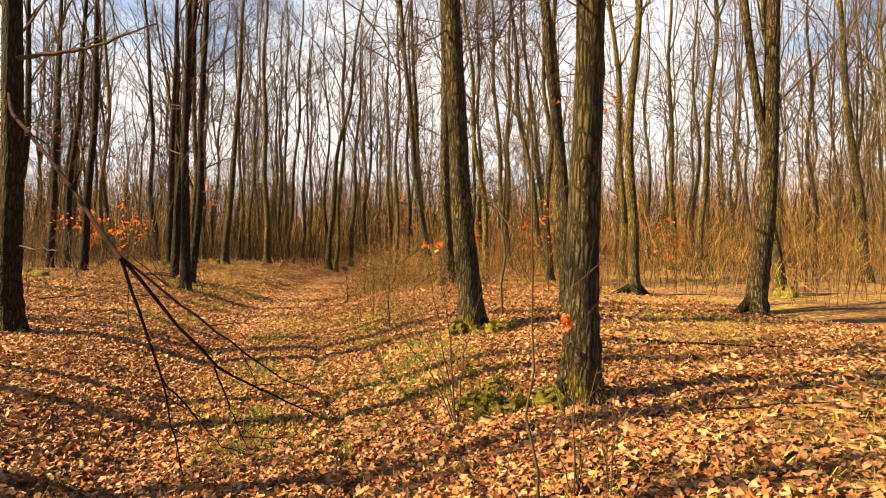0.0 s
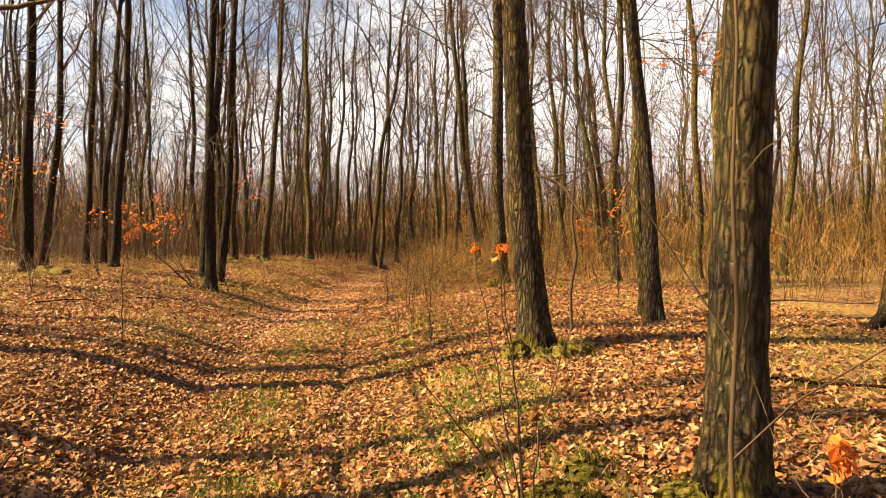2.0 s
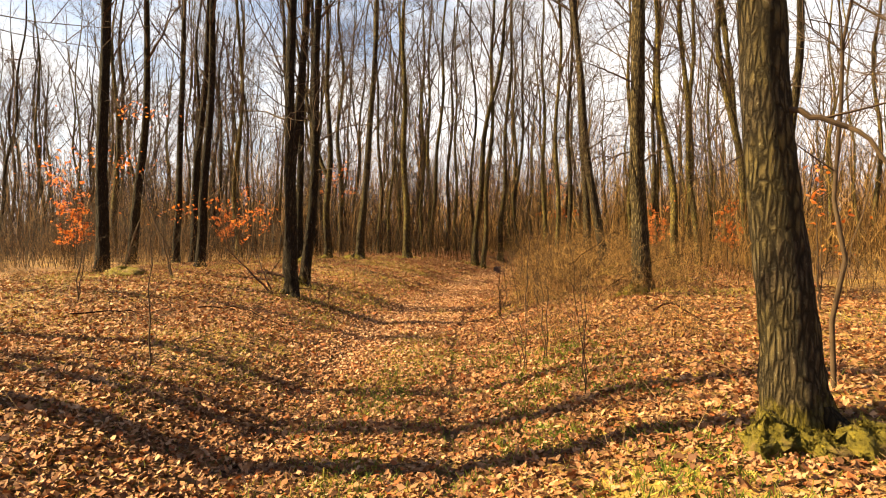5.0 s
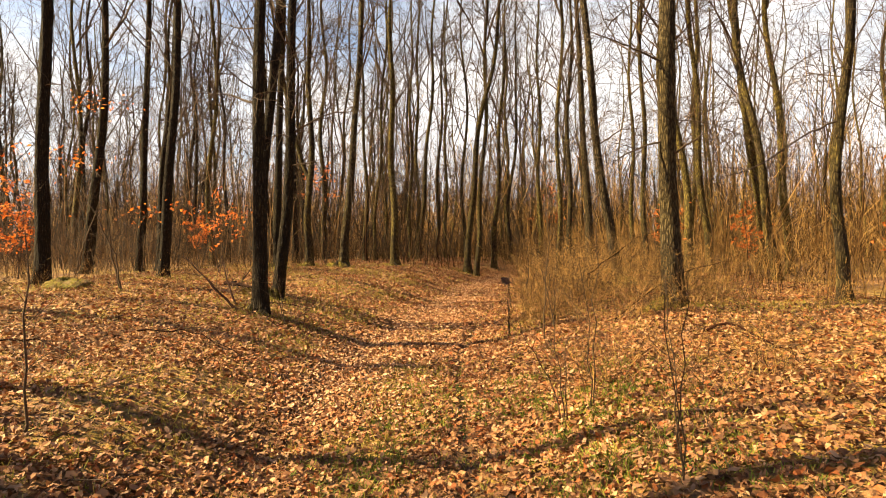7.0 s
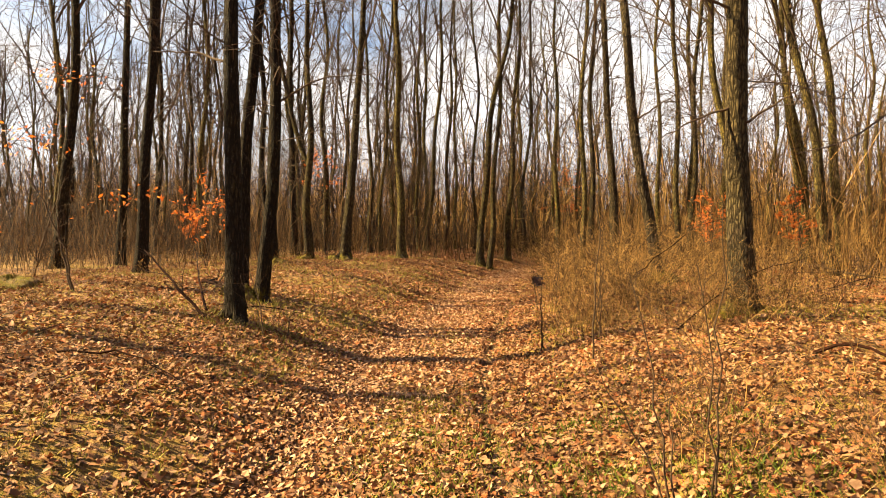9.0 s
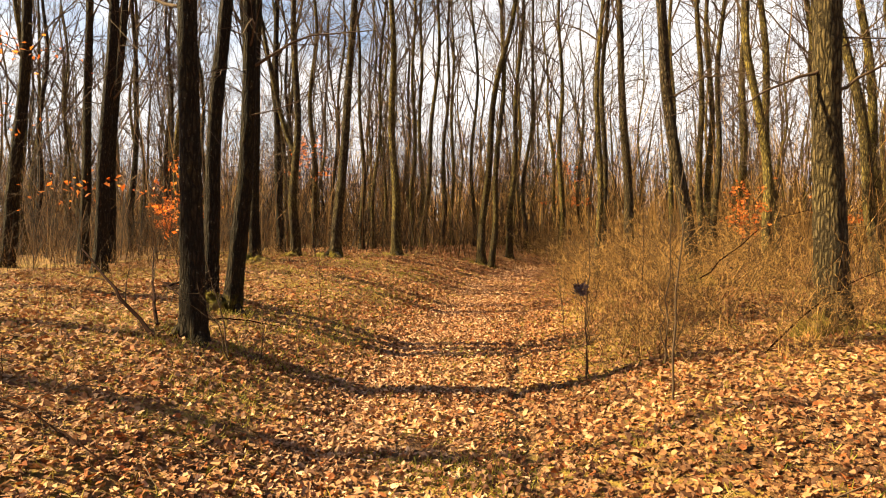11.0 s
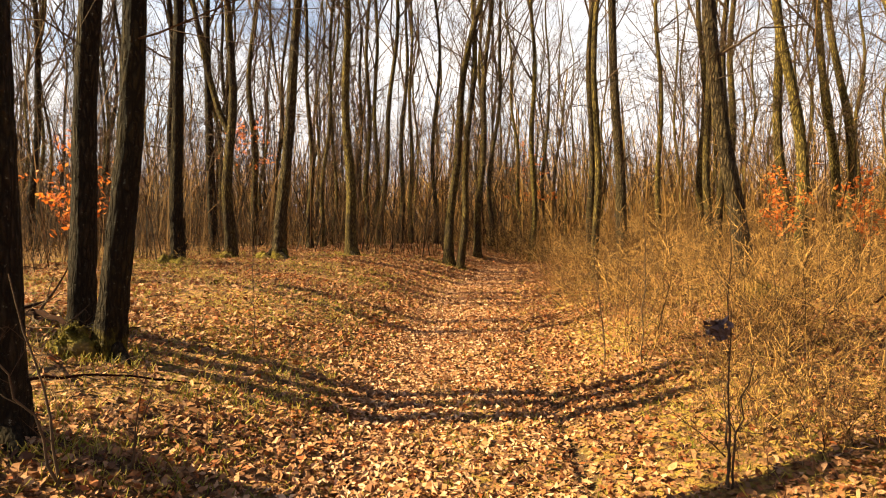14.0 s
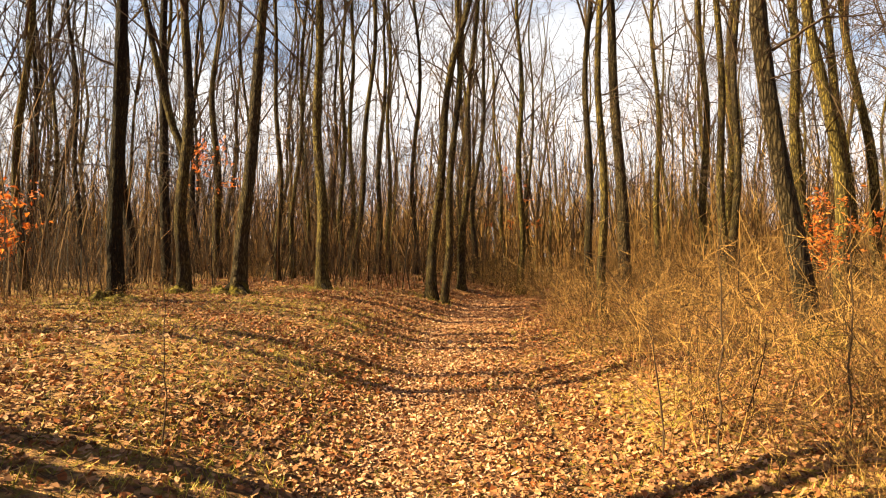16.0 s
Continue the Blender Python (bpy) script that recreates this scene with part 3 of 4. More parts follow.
def clear_of_view(x, y):
    """True where nothing but the known trees stands: along the track and in the open wood beside it."""
    e = x - float(rut_x(min(y, 60))) + 0.8
    if y > 60:
        return abs(e) < 1.5
    if y < 27:
        return -9.5 - 0.28 * max(y, 0) < e < 8.0 + 0.45 * max(y, 0)
    return -9.0 < e < 14 if y < 38 else -2.2 < e < 9 if y < 48 else abs(e) < 2.2


placed = [tuple(p) for p in known]
used = 0
while used < 178:
    x, y = g.uniform(-52, 44), g.uniform(5, 64)
    if -31 < x < -16 and 13 < y < 37 and g.uniform() < 0.85:
        continue
    if clear_of_view(x, y) or x > 0.72 * y + 4 or -x > 1.05 * y + 2 or min((x - q[0]) ** 2 + (y - q[1]) ** 2 for q in placed) < 2.6:
        continue
    placed.append((x, y))
    m = pose(x, y, gz(x, y), 0, 0, g.uniform(0, 360))
    if used < len(kinds):
        kinds[used].matrix_basis = m
    else:
        copy_thing(kinds[g.integers(len(kinds))], m)
    used += 1

# oaks far off on the sunny side, their bark coloured dark for shade
k_shade_dark = []
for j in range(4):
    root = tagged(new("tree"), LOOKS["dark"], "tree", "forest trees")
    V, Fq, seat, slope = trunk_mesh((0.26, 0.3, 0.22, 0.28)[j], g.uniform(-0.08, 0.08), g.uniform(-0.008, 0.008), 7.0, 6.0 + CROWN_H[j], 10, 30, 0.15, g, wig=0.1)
    part("trunk", mesh_of("trunk", V, Fq, BARK_SHADE_DARK, True), root)
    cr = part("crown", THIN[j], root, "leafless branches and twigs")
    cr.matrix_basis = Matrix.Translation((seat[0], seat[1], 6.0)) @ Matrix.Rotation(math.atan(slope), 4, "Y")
    k_shade_dark.append(root)
used = 0
while used < 20:
    y = g.uniform(31, 60)
    x = g.uniform(-0.98 * y - 2, -0.25 * y - 4)
    if min((x - q[0]) ** 2 + (y - q[1]) ** 2 for q in placed) < 2.0:
        continue
    placed.append((x, y))
    m = pose(x, y, gz(x, y), 0, 0, g.uniform(0, 360))
    if used < 4:
        k_shade_dark[used].matrix_basis = m
    else:
        copy_thing(k_shade_dark[g.integers(4)], m)
    used += 1

# trees beside the track whose shadows fall across it
for x, y, j in ((-8.2, 4.9, 4), (-9.5, 2.9, 3), (-7.0, 1.9, 1), (-11.5, 5.0, 7), (-12.2, 8.6, 4), (-15.5, 8.0, 3), (-14.0, 9.7, 4), (-17.0, 12.9, 4), (-16.5, 15.1, 3), (-12.0, 2.2, 2)):
    copy_thing(kinds[j], pose(x, y, gz(x, y), 0, 0, g.uniform(0, 360)))

# far woods: trunks and rough crowns that close the view, plus unseen ones added to cut skylight
g = np.random.default_rng(5)
n = 4200
fx, fy = g.uniform(-150, 150, n), g.uniform(-110, 190, n)
ahead = (np.hypot(fx, fy) > 54) & (np.abs(fx) < 0.95 * fy + 12)
# round the sides and behind, unseen, they stand nearer on the shady side, farther on the sunny one
unseen_blockers = (np.abs(fx) > 0.95 * fy + 12) & (np.where(fx > 0, np.hypot(fx - 4, fy - 8) > 15, np.hypot(fx, fy - 8) > 40) | (fy < -5) & (fx > -8)) & (np.hypot(fx, fy) < 75)
keep = ahead & (g.uniform(0, 1, n) < np.where(fx < -0.2 * fy, 0.55, 0.95)) | unseen_blockers & (g.uniform(0, 1, n) < 0.9)


def woods(fx, fy, boughs, twigs):
    n = len(fx)
    base = np.stack([fx, fy, ground(fx, fy) - 0.1], 1)
    H = g.uniform(7, 13, n)
    s0, nd0, rd0 = grow(base, np.stack([g.normal(0, 0.09, n), g.normal(0, 0.09, n), np.ones(n)], 1), H, g.uniform(0.06, 0.14, n), 6, 0.075, 0.05, g)
    p1, d1, r1, f1 = offshoots(nd0, rd0, boughs, 0.1, 0.75, g, 0.02)
    s1, nd1, rd1 = grow(p1, d1, g.uniform(1.2, 3.2, len(p1)) * (1.3 - 0.7 * f1), np.minimum(r1 * 0.7, 0.042), 2, 0.12, 0.12, g)
    out = [sticks(s0, 4), sticks(s1, 3)]
    if twigs:
        p2, d2, r2, f2 = offshoots(nd1, rd1, twigs, 0.2, 0.8, g, 0.015)
        s2, _, _ = grow(p2, d2, g.uniform(0.6, 1.6, len(p2)), np.minimum(r2 * 1.2, 0.021), 1, 0.1, 0.1, g)
        out.append(sticks(s2, 3))
    return out


in_view = ahead[keep]
fx, fy = fx[keep], fy[keep]
V, Fq = join_parts(woods(fx[in_view], fy[in_view], 12, 3) + woods(fx[~in_view], fy[~in_view], 8, 0))
tagged(new("far_woods", mesh_of("far_woods", V, Fq, FAR_BARK)), "distant bare woodland trunks and twigs, some unseen and added to block skylight", "trees", kind="stuff")


# ---- undergrowth ----
def shrub_mesh(seed, height, stems, spread):
    g = np.random.default_rng(seed)
    az, rr = g.uniform(0, 6.283, stems), g.uniform(0, spread, stems)
    p = np.stack([np.cos(az) * rr, np.sin(az) * rr, np.full(stems, -0.05)], 1)
    lean = g.uniform(0.05, 0.9, stems)
    az2 = az + g.normal(0, 0.8, stems)
    d = np.stack([np.cos(az2) * lean, np.sin(az2) * lean, np.ones(stems)], 1)
    s1, n1, r1 = grow(p, d, height * g.uniform(0.45, 1.1, stems), g.uniform(0.0026, 0.006, stems), 6, 0.2, 0.05, g)
    p2, d2, r2, _ = offshoots(n1, r1, 6, 0.12, 1.3, g, 0.0026, 0.55)
    s2, n2, rd2 = grow(p2, d2, height * 0.36 * g.uniform(0.3, 1.3, len(p2)), r2, 3, 0.26, 0.05, g)
    p3, d3, r3, _ = offshoots(n2, rd2, 2, 0.2, 1.0, g, 0.0022, 0.7)
    s3, _, _ = grow(p3, d3, height * 0.16 * g.uniform(0.5, 1.3, len(p3)), r3, 1, 0.2, 0.05, g)
    return mesh_of("stem_mass", *sticks(s1, 4), BRUSH), mesh_of("twig_mass", *join_parts([sticks(s2, 3), sticks(s3, 3)]), BRUSH)


SHRUBS = [shrub_mesh(300 + j, h, s, w) for j, (h, s, w) in enumerate(((1.25, 16, 0.45), (1.55, 15, 0.5), (1.05, 17, 0.45), (1.45, 14, 0.4), (2.0, 10, 0.45), (0.8, 18, 0.5)))]


def shrub(x, y, j, turn, size=1.0):
    ob = new("shrub")
    tagged(part("stem_mass", SHRUBS[j][0], ob), kind="stuff")
    tagged(part("twig_mass", SHRUBS[j][1], ob), kind="stuff")
    ob.matrix_basis = pose(x, y, gz(x, y), 0, 0, turn) @ Matrix.Diagonal((size, size, size, 1))
    return tagged(ob, "leafless thicket shrub of thin brown stems", "shrub", "thicket shrubs")


g = np.random.default_rng(33)
spots = []
while len(spots) < 172:
    y = g.uniform(12, 40) if len(spots) < 156 else g.uniform(17, 22)
    e = 1.75 + abs(g.normal(0, 1)) * (1.0 + 0.075 * y)
    if y < 17 and (e > 4.2 or y < 15.5 and g.uniform() < 0.8 or e < 2.0) or y < 22 and g.uniform() < 0.72:
        continue
    x = float(rut_x(y)) - 0.8 + e
    if min([9.0] + [(x - q[0]) ** 2 + (y - q[1]) ** 2 for q in spots]) > 0.12:
        spots.append((x, y))
while len(spots) < 212:
    # the track bends away behind brush here
    y = g.uniform(37.5, 44)
    x = float(rut_x(y)) - 0.8 + g.uniform(-4, 3)
    if min((x - q[0]) ** 2 + (y - q[1]) ** 2 for q in spots) > 0.15:
        spots.append((x, y))
while len(spots) < 258:
    x, y = g.uniform(-32, -9), g.uniform(19, 44)
    e = x - float(rut_x(y)) + 0.8
    if e < -8.5 - 0.55 * max(0, 27 - y) and x > -(1.05 * y + 1) and min((x - q[0]) ** 2 + (y - q[1]) ** 2 for q in spots) > 0.6:
        spots.append((x, y))
for x, y in spots:
    shrub(x, y, int(g.integers(6)), g.uniform(0, 360), g.uniform(0.75, 1.15) * (0.6 if y < 16 else 0.8 if y < 19 else 1.0))
low = 0
while low < 44:
    y = g.uniform(15, 31)
    x = float(rut_x(y)) - 0.8 - g.uniform(4.5, 15)
    if min((x - q[0]) ** 2 + (y - q[1]) ** 2 for q in spots) > 0.8:
        spots.append((x, y))
        shrub(x, y, int(g.choice([0, 2, 5])), g.uniform(0, 360), g.uniform(0.35, 0.7))
        low += 1

# thin stems everywhere under the farther trees, the taller ones young trees
g = np.random.default_rng(44)


def thicket(n, y0, y1, tall_share, nseg, shoots, thick, top=8.0, side=1):
    uy = y0 + (y1 - y0) * g.uniform(0, 1, n) ** 0.85
    ux = side * g.uniform(0, 1, n) * (0.8 * uy + 8) - 3.0
    ue = ux - (rut_x(np.minimum(uy, 60)) - 0.8)
    keep = (np.abs(ux) < 0.8 * uy + 8) & (((ue < -7.5 - 0.45 * np.maximum(0, 27 - uy)) | (ue > 6.5 + 0.4 * np.maximum(0, 22 - uy)) | (uy > 33) & (np.abs(ue) > 2.6)) | (uy > 39))
    ux, uy = ux[keep], uy[keep]
    n = len(ux)
    tall = (g.uniform(0, 1, n) < tall_share) & (uy > 26)
    hh = np.where(tall, g.uniform(2.5, top, n), g.uniform(0.7, 2.1, n))
    rad = np.where(tall, 0.012 + thick * uy, 0.004 + thick * 0.7 * uy)
    p = np.stack([ux, uy, ground(ux, uy)], 1)
    s1, n1, r1 = grow(p, np.stack([g.normal(0, 0.14, n), g.normal(0, 0.14, n), np.ones(n)], 1), hh, rad, nseg, 0.11, 0.02, g)
    p2, d2, r2, _ = offshoots(n1, r1, shoots, 0.15, 0.9, g, 0.004)
    s2, _, _ = grow(p2, d2, np.repeat(hh, shoots) * g.uniform(0.2, 0.5, len(p2)), r2 * 0.8, 1, 0.1, 0, g)
    return [sticks(s1, 3), sticks(s2, 3)]


# left stems get the shaded tone, right and far ones the brighter brush tone
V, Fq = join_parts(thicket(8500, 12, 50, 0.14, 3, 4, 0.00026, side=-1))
tagged(new("undergrowth", mesh_of("undergrowth", V, Fq, STEMS_SHADE)), "leafless undergrowth beneath the oaks, coloured dark brown as in shade", "undergrowth", kind="stuff")
V, Fq = join_parts(thicket(5500, 12, 50, 0.13, 3, 4, 0.00022, side=1) + thicket(5500, 44, 110, 0.65, 2, 3, 0.00045, 10.0, side=-1) + thicket(5500, 44, 110, 0.65, 2, 3, 0.0004, 10.0, side=1))
tagged(new("undergrowth", mesh_of("undergrowth", V, Fq, BRUSH)), "golden brown leafless undergrowth beneath the forest trees", "undergrowth", kind="stuff")


# ---- saplings, limbs and sprays of leaves ----
def sapling(x, y, h, r, lean, stems, twigs, seed, leaf=0, leaf_lo=0.5, leaf_size=0.07, label="thin leafless sapling on the forest floor", mat=None, out=0.35, clumps=0):
    g = np.random.default_rng(seed)
    root = tagged(new("sapling"), label, "sapling", "saplings")
    root.location = (x, y, gz(x, y))
    nodes, radii = [], []
    for j in range(stems):
        dx, dy = lean[0] + (g.normal(0, 0.18) if j else 0), lean[1] + (g.normal(0, 0.18) if j else 0)
        hj = h * (1 if j == 0 else g.uniform(0.5, 0.95))
        _, q, rr = polyline([(0, 0, -0.08), (dx * hj * 0.35, dy * hj * 0.35, hj * 0.45), (dx * hj, dy * hj, hj)], r, r * 0.35, 8, g, 0.02 * h)
        nodes.append(q[None]), radii.append(rr[None])
        part("stem", mesh_of("stem", *tube(q, rr, 7), TWIG, True), root)
    nd, rd = np.concatenate(nodes), np.concatenate(radii)
    p2, d2, r2, _ = offshoots(nd, rd, twigs, 0.25, 1.1, g, r * 0.22, 0.45)
    s2, n2, rd2 = grow(p2, d2, h * out * g.uniform(0.4, 1.2, len(p2)), r2, 4, 0.14, 0.0, g)
    p3, d3, r3, _ = offshoots(n2, rd2, 3, 0.3, 0.8, g, 0.0016, 0.6)
    s3, n3, _ = grow(p3, d3, h * out * 0.4 * g.uniform(0.4, 1.2, len(p3)), r3, 2, 0.15, 0, g)
    tagged(part("twig_mass", mesh_of("twig_mass", *join_parts([sticks(s2, 4), sticks(s3, 3)]), TWIG), root), kind="stuff")
    if leaf:
        pool = np.concatenate([n2[:, 1:].reshape(-1, 3), n3[:, 1:].reshape(-1, 3), n3[:, 1:].reshape(-1, 3)])
        pool = pool[pool[:, 2] > h * leaf_lo]
        if len(pool):
            pick = pool[g.integers(len(pool), size=clumps)][g.integers(clumps, size=leaf)] if clumps else pool[g.integers(len(pool), size=leaf)]
            pts = pick + g.normal(0, 0.035 if clumps else 0.035, (leaf, 3))
            V, F3 = leaves_at(pts, leaf_size, g, 0.9, 0.4)
            tagged(part("foliage", mesh_of("foliage", V, F3, mat or ORANGE), root, "withered orange leaves still on the twigs" if not mat else "dark shrivelled leaves"), kind="stuff")
    return root


def forked_sapling(x, y, r, tips, seed, label):
    """Stems from one foot to tips (x, y, height, leaves at the tip)."""
    g = np.random.default_rng(seed + 500)
    root = tagged(new("sapling"), label, "sapling", "saplings")
    root.location = (x, y, gz(x, y))
    nodes, radii, spots_ = [], [], []
    for tx, ty, tz, leaf in tips:
        end = np.array((tx - x, ty - y, tz - root.location.z))
        mid = end * (0.35, 0.35, 0.5) + g.normal(0, 0.03, 3)
        _, q, rr = polyline([(0, 0, -0.06), tuple(mid), tuple(end)], r, r * 0.3, 10, g, 0.015)
        part("stem", mesh_of("stem", *tube(q, rr, 7), TWIG, True), root)
        nodes.append(q[None]), radii.append(rr[None])
        if leaf:
            spots_.append(q[-1] + g.normal(0, 0.014, (leaf, 3)))
    p2, d2, r2, _ = offshoots(np.concatenate(nodes), np.concatenate(radii), 4, 0.3, 0.8, g, 0.002, 0.5)
    s2, _, _ = grow(p2, d2, g.uniform(0.1, 0.4, len(p2)), r2, 4, 0.15, 0.02, g)
    tagged(part("twig_mass", mesh_of("twig_mass", *sticks(s2, 4), TWIG), root), kind="stuff")
    V, F3 = leaves_at(np.concatenate(spots_), 0.034, g, 1.2, 0.5, True)
    tagged(part("foliage", mesh_of("foliage", V, F3, ORANGE), root, "withered orange leaves still on the twigs"), kind="stuff")


GOLD = "young beech sapling that keeps its orange leaves"
forked_sapling(0.11, 5.17, 0.0065, ((-0.15, 5.12, 1.63, 10), (-0.05, 4.86, 1.62, 9), (-0.04, 4.74, 1.64, 9), (0.34, 5.0, 1.35, 0), (-0.42, 5.05, 1.0, 0), (-0.25, 5.5, 1.2, 3)), 1, "forked sapling with orange leaves at its tips")
forked_sapling(0.72, 3.45, 0.005, ((0.64, 3.36, 1.24, 16), (0.66, 3.36, 1.19, 12), (0.85, 3.5, 0.95, 0), (0.95, 3.4, 0.7, 0), (0.5, 3.5, 0.75, 0)), 2, "thin sapling holding a crumpled tuft of pale orange leaves")
sapling(0.52, 3.50, 2.20, 0.009, (-0.02, 0.0), 1, 4, 2)
sapling(0.95, 10.2, 4.6, 0.022, (0.02, 0.02), 1, 8, 4, 0, out=0.2)
sapling(0.88, 3.35, 0.6, 0.004, (0.05, 0.0), 3, 4, 5)
sapling(-5.10, 10.3, 1.35, 0.011, (0.03, 0.0), 1, 6, 6)
sapling(-1.94, 15.8, 1.95, 0.011, (0.05, 0.05), 1, 6, 7)
sapling(-2.50, 20.3, 1.75, 0.010, (0.0, 0.0), 1, 6, 8)
sapling(-2.85, 20.5, 1.3, 0.007, (-0.12, 0.0), 2, 5, 9)
sapling(-6.50, 19.6, 1.15, 0.007, (0.0, 0.0), 1, 5, 10)
sapling(-1.58, 12.2, 1.3, 0.007, (-0.15, 0.1), 3, 5, 11)
sapling(-1.35, 12.3, 1.6, 0.007, (0.02, 0.0), 2, 6, 12)
sapling(-0.9, 10.6, 1.3, 0.006, (-0.1, 0.0), 3, 5, 13)
sapling(-8.6, 13.2, 1.6, 0.011, (0.1, 0.0), 2, 6, 14)
sapling(-9.8, 17.2, 1.9, 0.02, (-0.45, 0.0), 2, 6, 15)
sapling(-13.4, 20.0, 2.1, 0.02, (0.4, 0.0), 2, 6, 16)
sapling(-17.8, 32.0, 2.5, 0.02, (0, 0), 2, 12, 20, 1100, 0.3, 0.08, GOLD)
sapling(-15.5, 20.5, 2.3, 0.018, (0, 0), 2, 12, 21, 900, 0.3, 0.075, GOLD)
sapling(1.15, 26.0, 1.8, 0.016, (0, 0), 2, 12, 22, 480, 0.35, 0.065, GOLD)
sapling(-13.6, 36.0, 4.2, 0.025, (0, 0), 1, 10, 23, 380, 0.7, 0.09, GOLD)
sapling(-3.2, 50.0, 4.6, 0.03, (0, 0), 2, 12, 24, 700, 0.5, 0.11, GOLD)
sapling(7.2, 20.5, 2.0, 0.015, (0, 0), 2, 8, 25, 260, 0.3, 0.09, GOLD)
sapling(-12.2, 24.5, 2.2, 0.015, (0, 0), 2, 8, 26, 240, 0.3, 0.09, GOLD)
sapling(2.6, 15.8, 2.1, 0.015, (0, 0), 2, 8, 27, 60, 0.4, 0.08, GOLD)
sapling(3.9, 28.5, 1.9, 0.016, (0, 0), 2, 10, 28, 420, 0.3, 0.1, GOLD)
sapling(-2.58, 17.25, 1.05, 0.009, (0, 0), 3, 6, 29, 70, 0.86, 0.06, "shrub stem with a dark shrivelled clump of leaves", WITHERED, 0.3, clumps=1)


sapling(-6.07, 16.28, 1.1, 0.009, (-0.25, 0), 2, 5, 31)
sapling(-1.86, 16.96, 1.5, 0.009, (0.05, 0), 2, 6, 32)
sapling(-1.76, 19.94, 1.7, 0.009, (0.0, 0), 1, 6, 33)
sapling(-5.95, 16.64, 0.6, 0.006, (0.2, 0), 2, 4, 34)


def fallen_branch(name, label, points, r, seed, twigs, out):
    """A dead branch lying on the ground or hanging; points are its line in the world."""
    g = np.random.default_rng(seed)
    root = tagged(new(name), label, "branch")
    P = np.array(points, float)
    root.location = tuple(P[0])
    sg, q, rr = polyline(P - P[0], r, r * 0.35, 10, g, 0.02)
    part("limb", mesh_of("limb", *tube(q, rr, 8), TWIG_SHADE_DARK, True), root)
    p2, d2, r2, _ = offshoots(q[None], rr[None], twigs, 0.2, 0.9, g, 0.003, 0.5)
    s2, n2, rd2 = grow(p2, d2, out * g.uniform(0.4, 1.2, len(p2)), r2, 4, 0.13, -0.02, g)
    p3, d3, r3, _ = offshoots(n2, rd2, 3, 0.2, 0.8, g, 0.002, 0.5)
    s3, _, _ = grow(p3, d3, out * 0.4 * g.uniform(0.4, 1.2, len(p3)), r3, 2, 0.15, 0, g)
    tagged(part("twig_mass", mesh_of("twig_mass", *join_parts([sticks(s2, 4), sticks(s3, 3)]), TWIG), root), kind="stuff")
    return root


def on_ground(*xyh):
    return [(x, y, gz(x, y) + h) for x, y, h in xyh]


fallen_branch("fallen_branch", "dark fallen branch lying on dead leaves", on_ground((0.1, 15.4, 0.02), (0.35, 15.1, 0.2), (0.6, 14.2, 0.06), (0.75, 13.7, 0.02)), 0.018, 1, 5, 0.5)
fallen_branch("fallen_branch", "dark fallen branch lying on dead leaves", on_ground((-7.2, 16.7, 0.03), (-7.9, 17.6, 0.35), (-8.6, 18.6, 0.75)), 0.022, 2, 6, 0.6)
fallen_branch("fallen_branch", "heap of thin dead branches against a tree foot", on_ground((-8.9, 19.7, 0.1), (-8.2, 18.3, 0.25), (-7.3, 17.3, 0.3)), 0.02, 3, 14, 0.7)
fallen_branch("fallen_branch", "low tangle of dead twigs on the leaves", on_ground((-6.9, 13.8, 0.05), (-6.2, 13.9, 0.15), (-5.4, 13.7, 0.05)), 0.012, 4, 14, 0.5)
fallen_branch("fallen_branch", "low tangle of dead twigs on the leaves", on_ground((-7.6, 12.0, 0.05), (-6.9, 12.3, 0.15), (-6.2, 12.1, 0.05)), 0.012, 5, 12, 0.5)
fallen_branch("fallen_branch", "thin dead branch arching over the brush", on_ground((-1.3, 18.2, 0.75), (-0.9, 18.5, 1.0), (-0.3, 18.9, 1.35), (0.6, 19.2, 1.4)), 0.008, 6, 6, 0.6)
fallen_branch("fallen_branch", "dark fallen branch lying on dead leaves", on_ground((2.3, 7.6, 0.02), (3.2, 7.3, 0.05), (4.3, 7.4, 0.03)), 0.018, 7, 6, 0.4)
fallen_branch("fallen_branch", "thin dead twigs on the leaves", on_ground((1.5, 4.6, 0.02), (2.2, 4.4, 0.06), (2.9, 4.5, 0.02)), 0.008, 8, 12, 0.3)

fallen_branch("fallen_branch", "straight dead branch propped beside an oak foot", on_ground((-6.95, 16.35, 0.0), (-7.4, 16.5, 0.2), (-8.0, 16.8, 0.5), (-8.4, 17.0, 0.75)), 0.024, 9, 5, 0.5)
fallen_branch("fallen_branch", "dark broken branch lying in the brush", on_ground((-0.9, 17.2, 0.02), (-0.4, 17.6, 0.35), (0.1, 17.8, 0.62), (0.9, 18.1, 0.75)), 0.010, 10, 7, 0.6)


fallen_branch("fallen_branch", "dark dead branch lying on shaded leaves", on_ground((-7.2, 17.4, 0.03), (-6.8, 17.75, 0.07), (-6.3, 18.2, 0.04)), 0.014, 11, 6, 0.4)
fallen_branch("fallen_branch", "thick dark dead branch beside a mossy oak foot", on_ground((-9.0, 19.4, 0.06), (-8.3, 19.0, 0.12), (-7.5, 18.5, 0.06)), 0.045, 12, 5, 0.6)


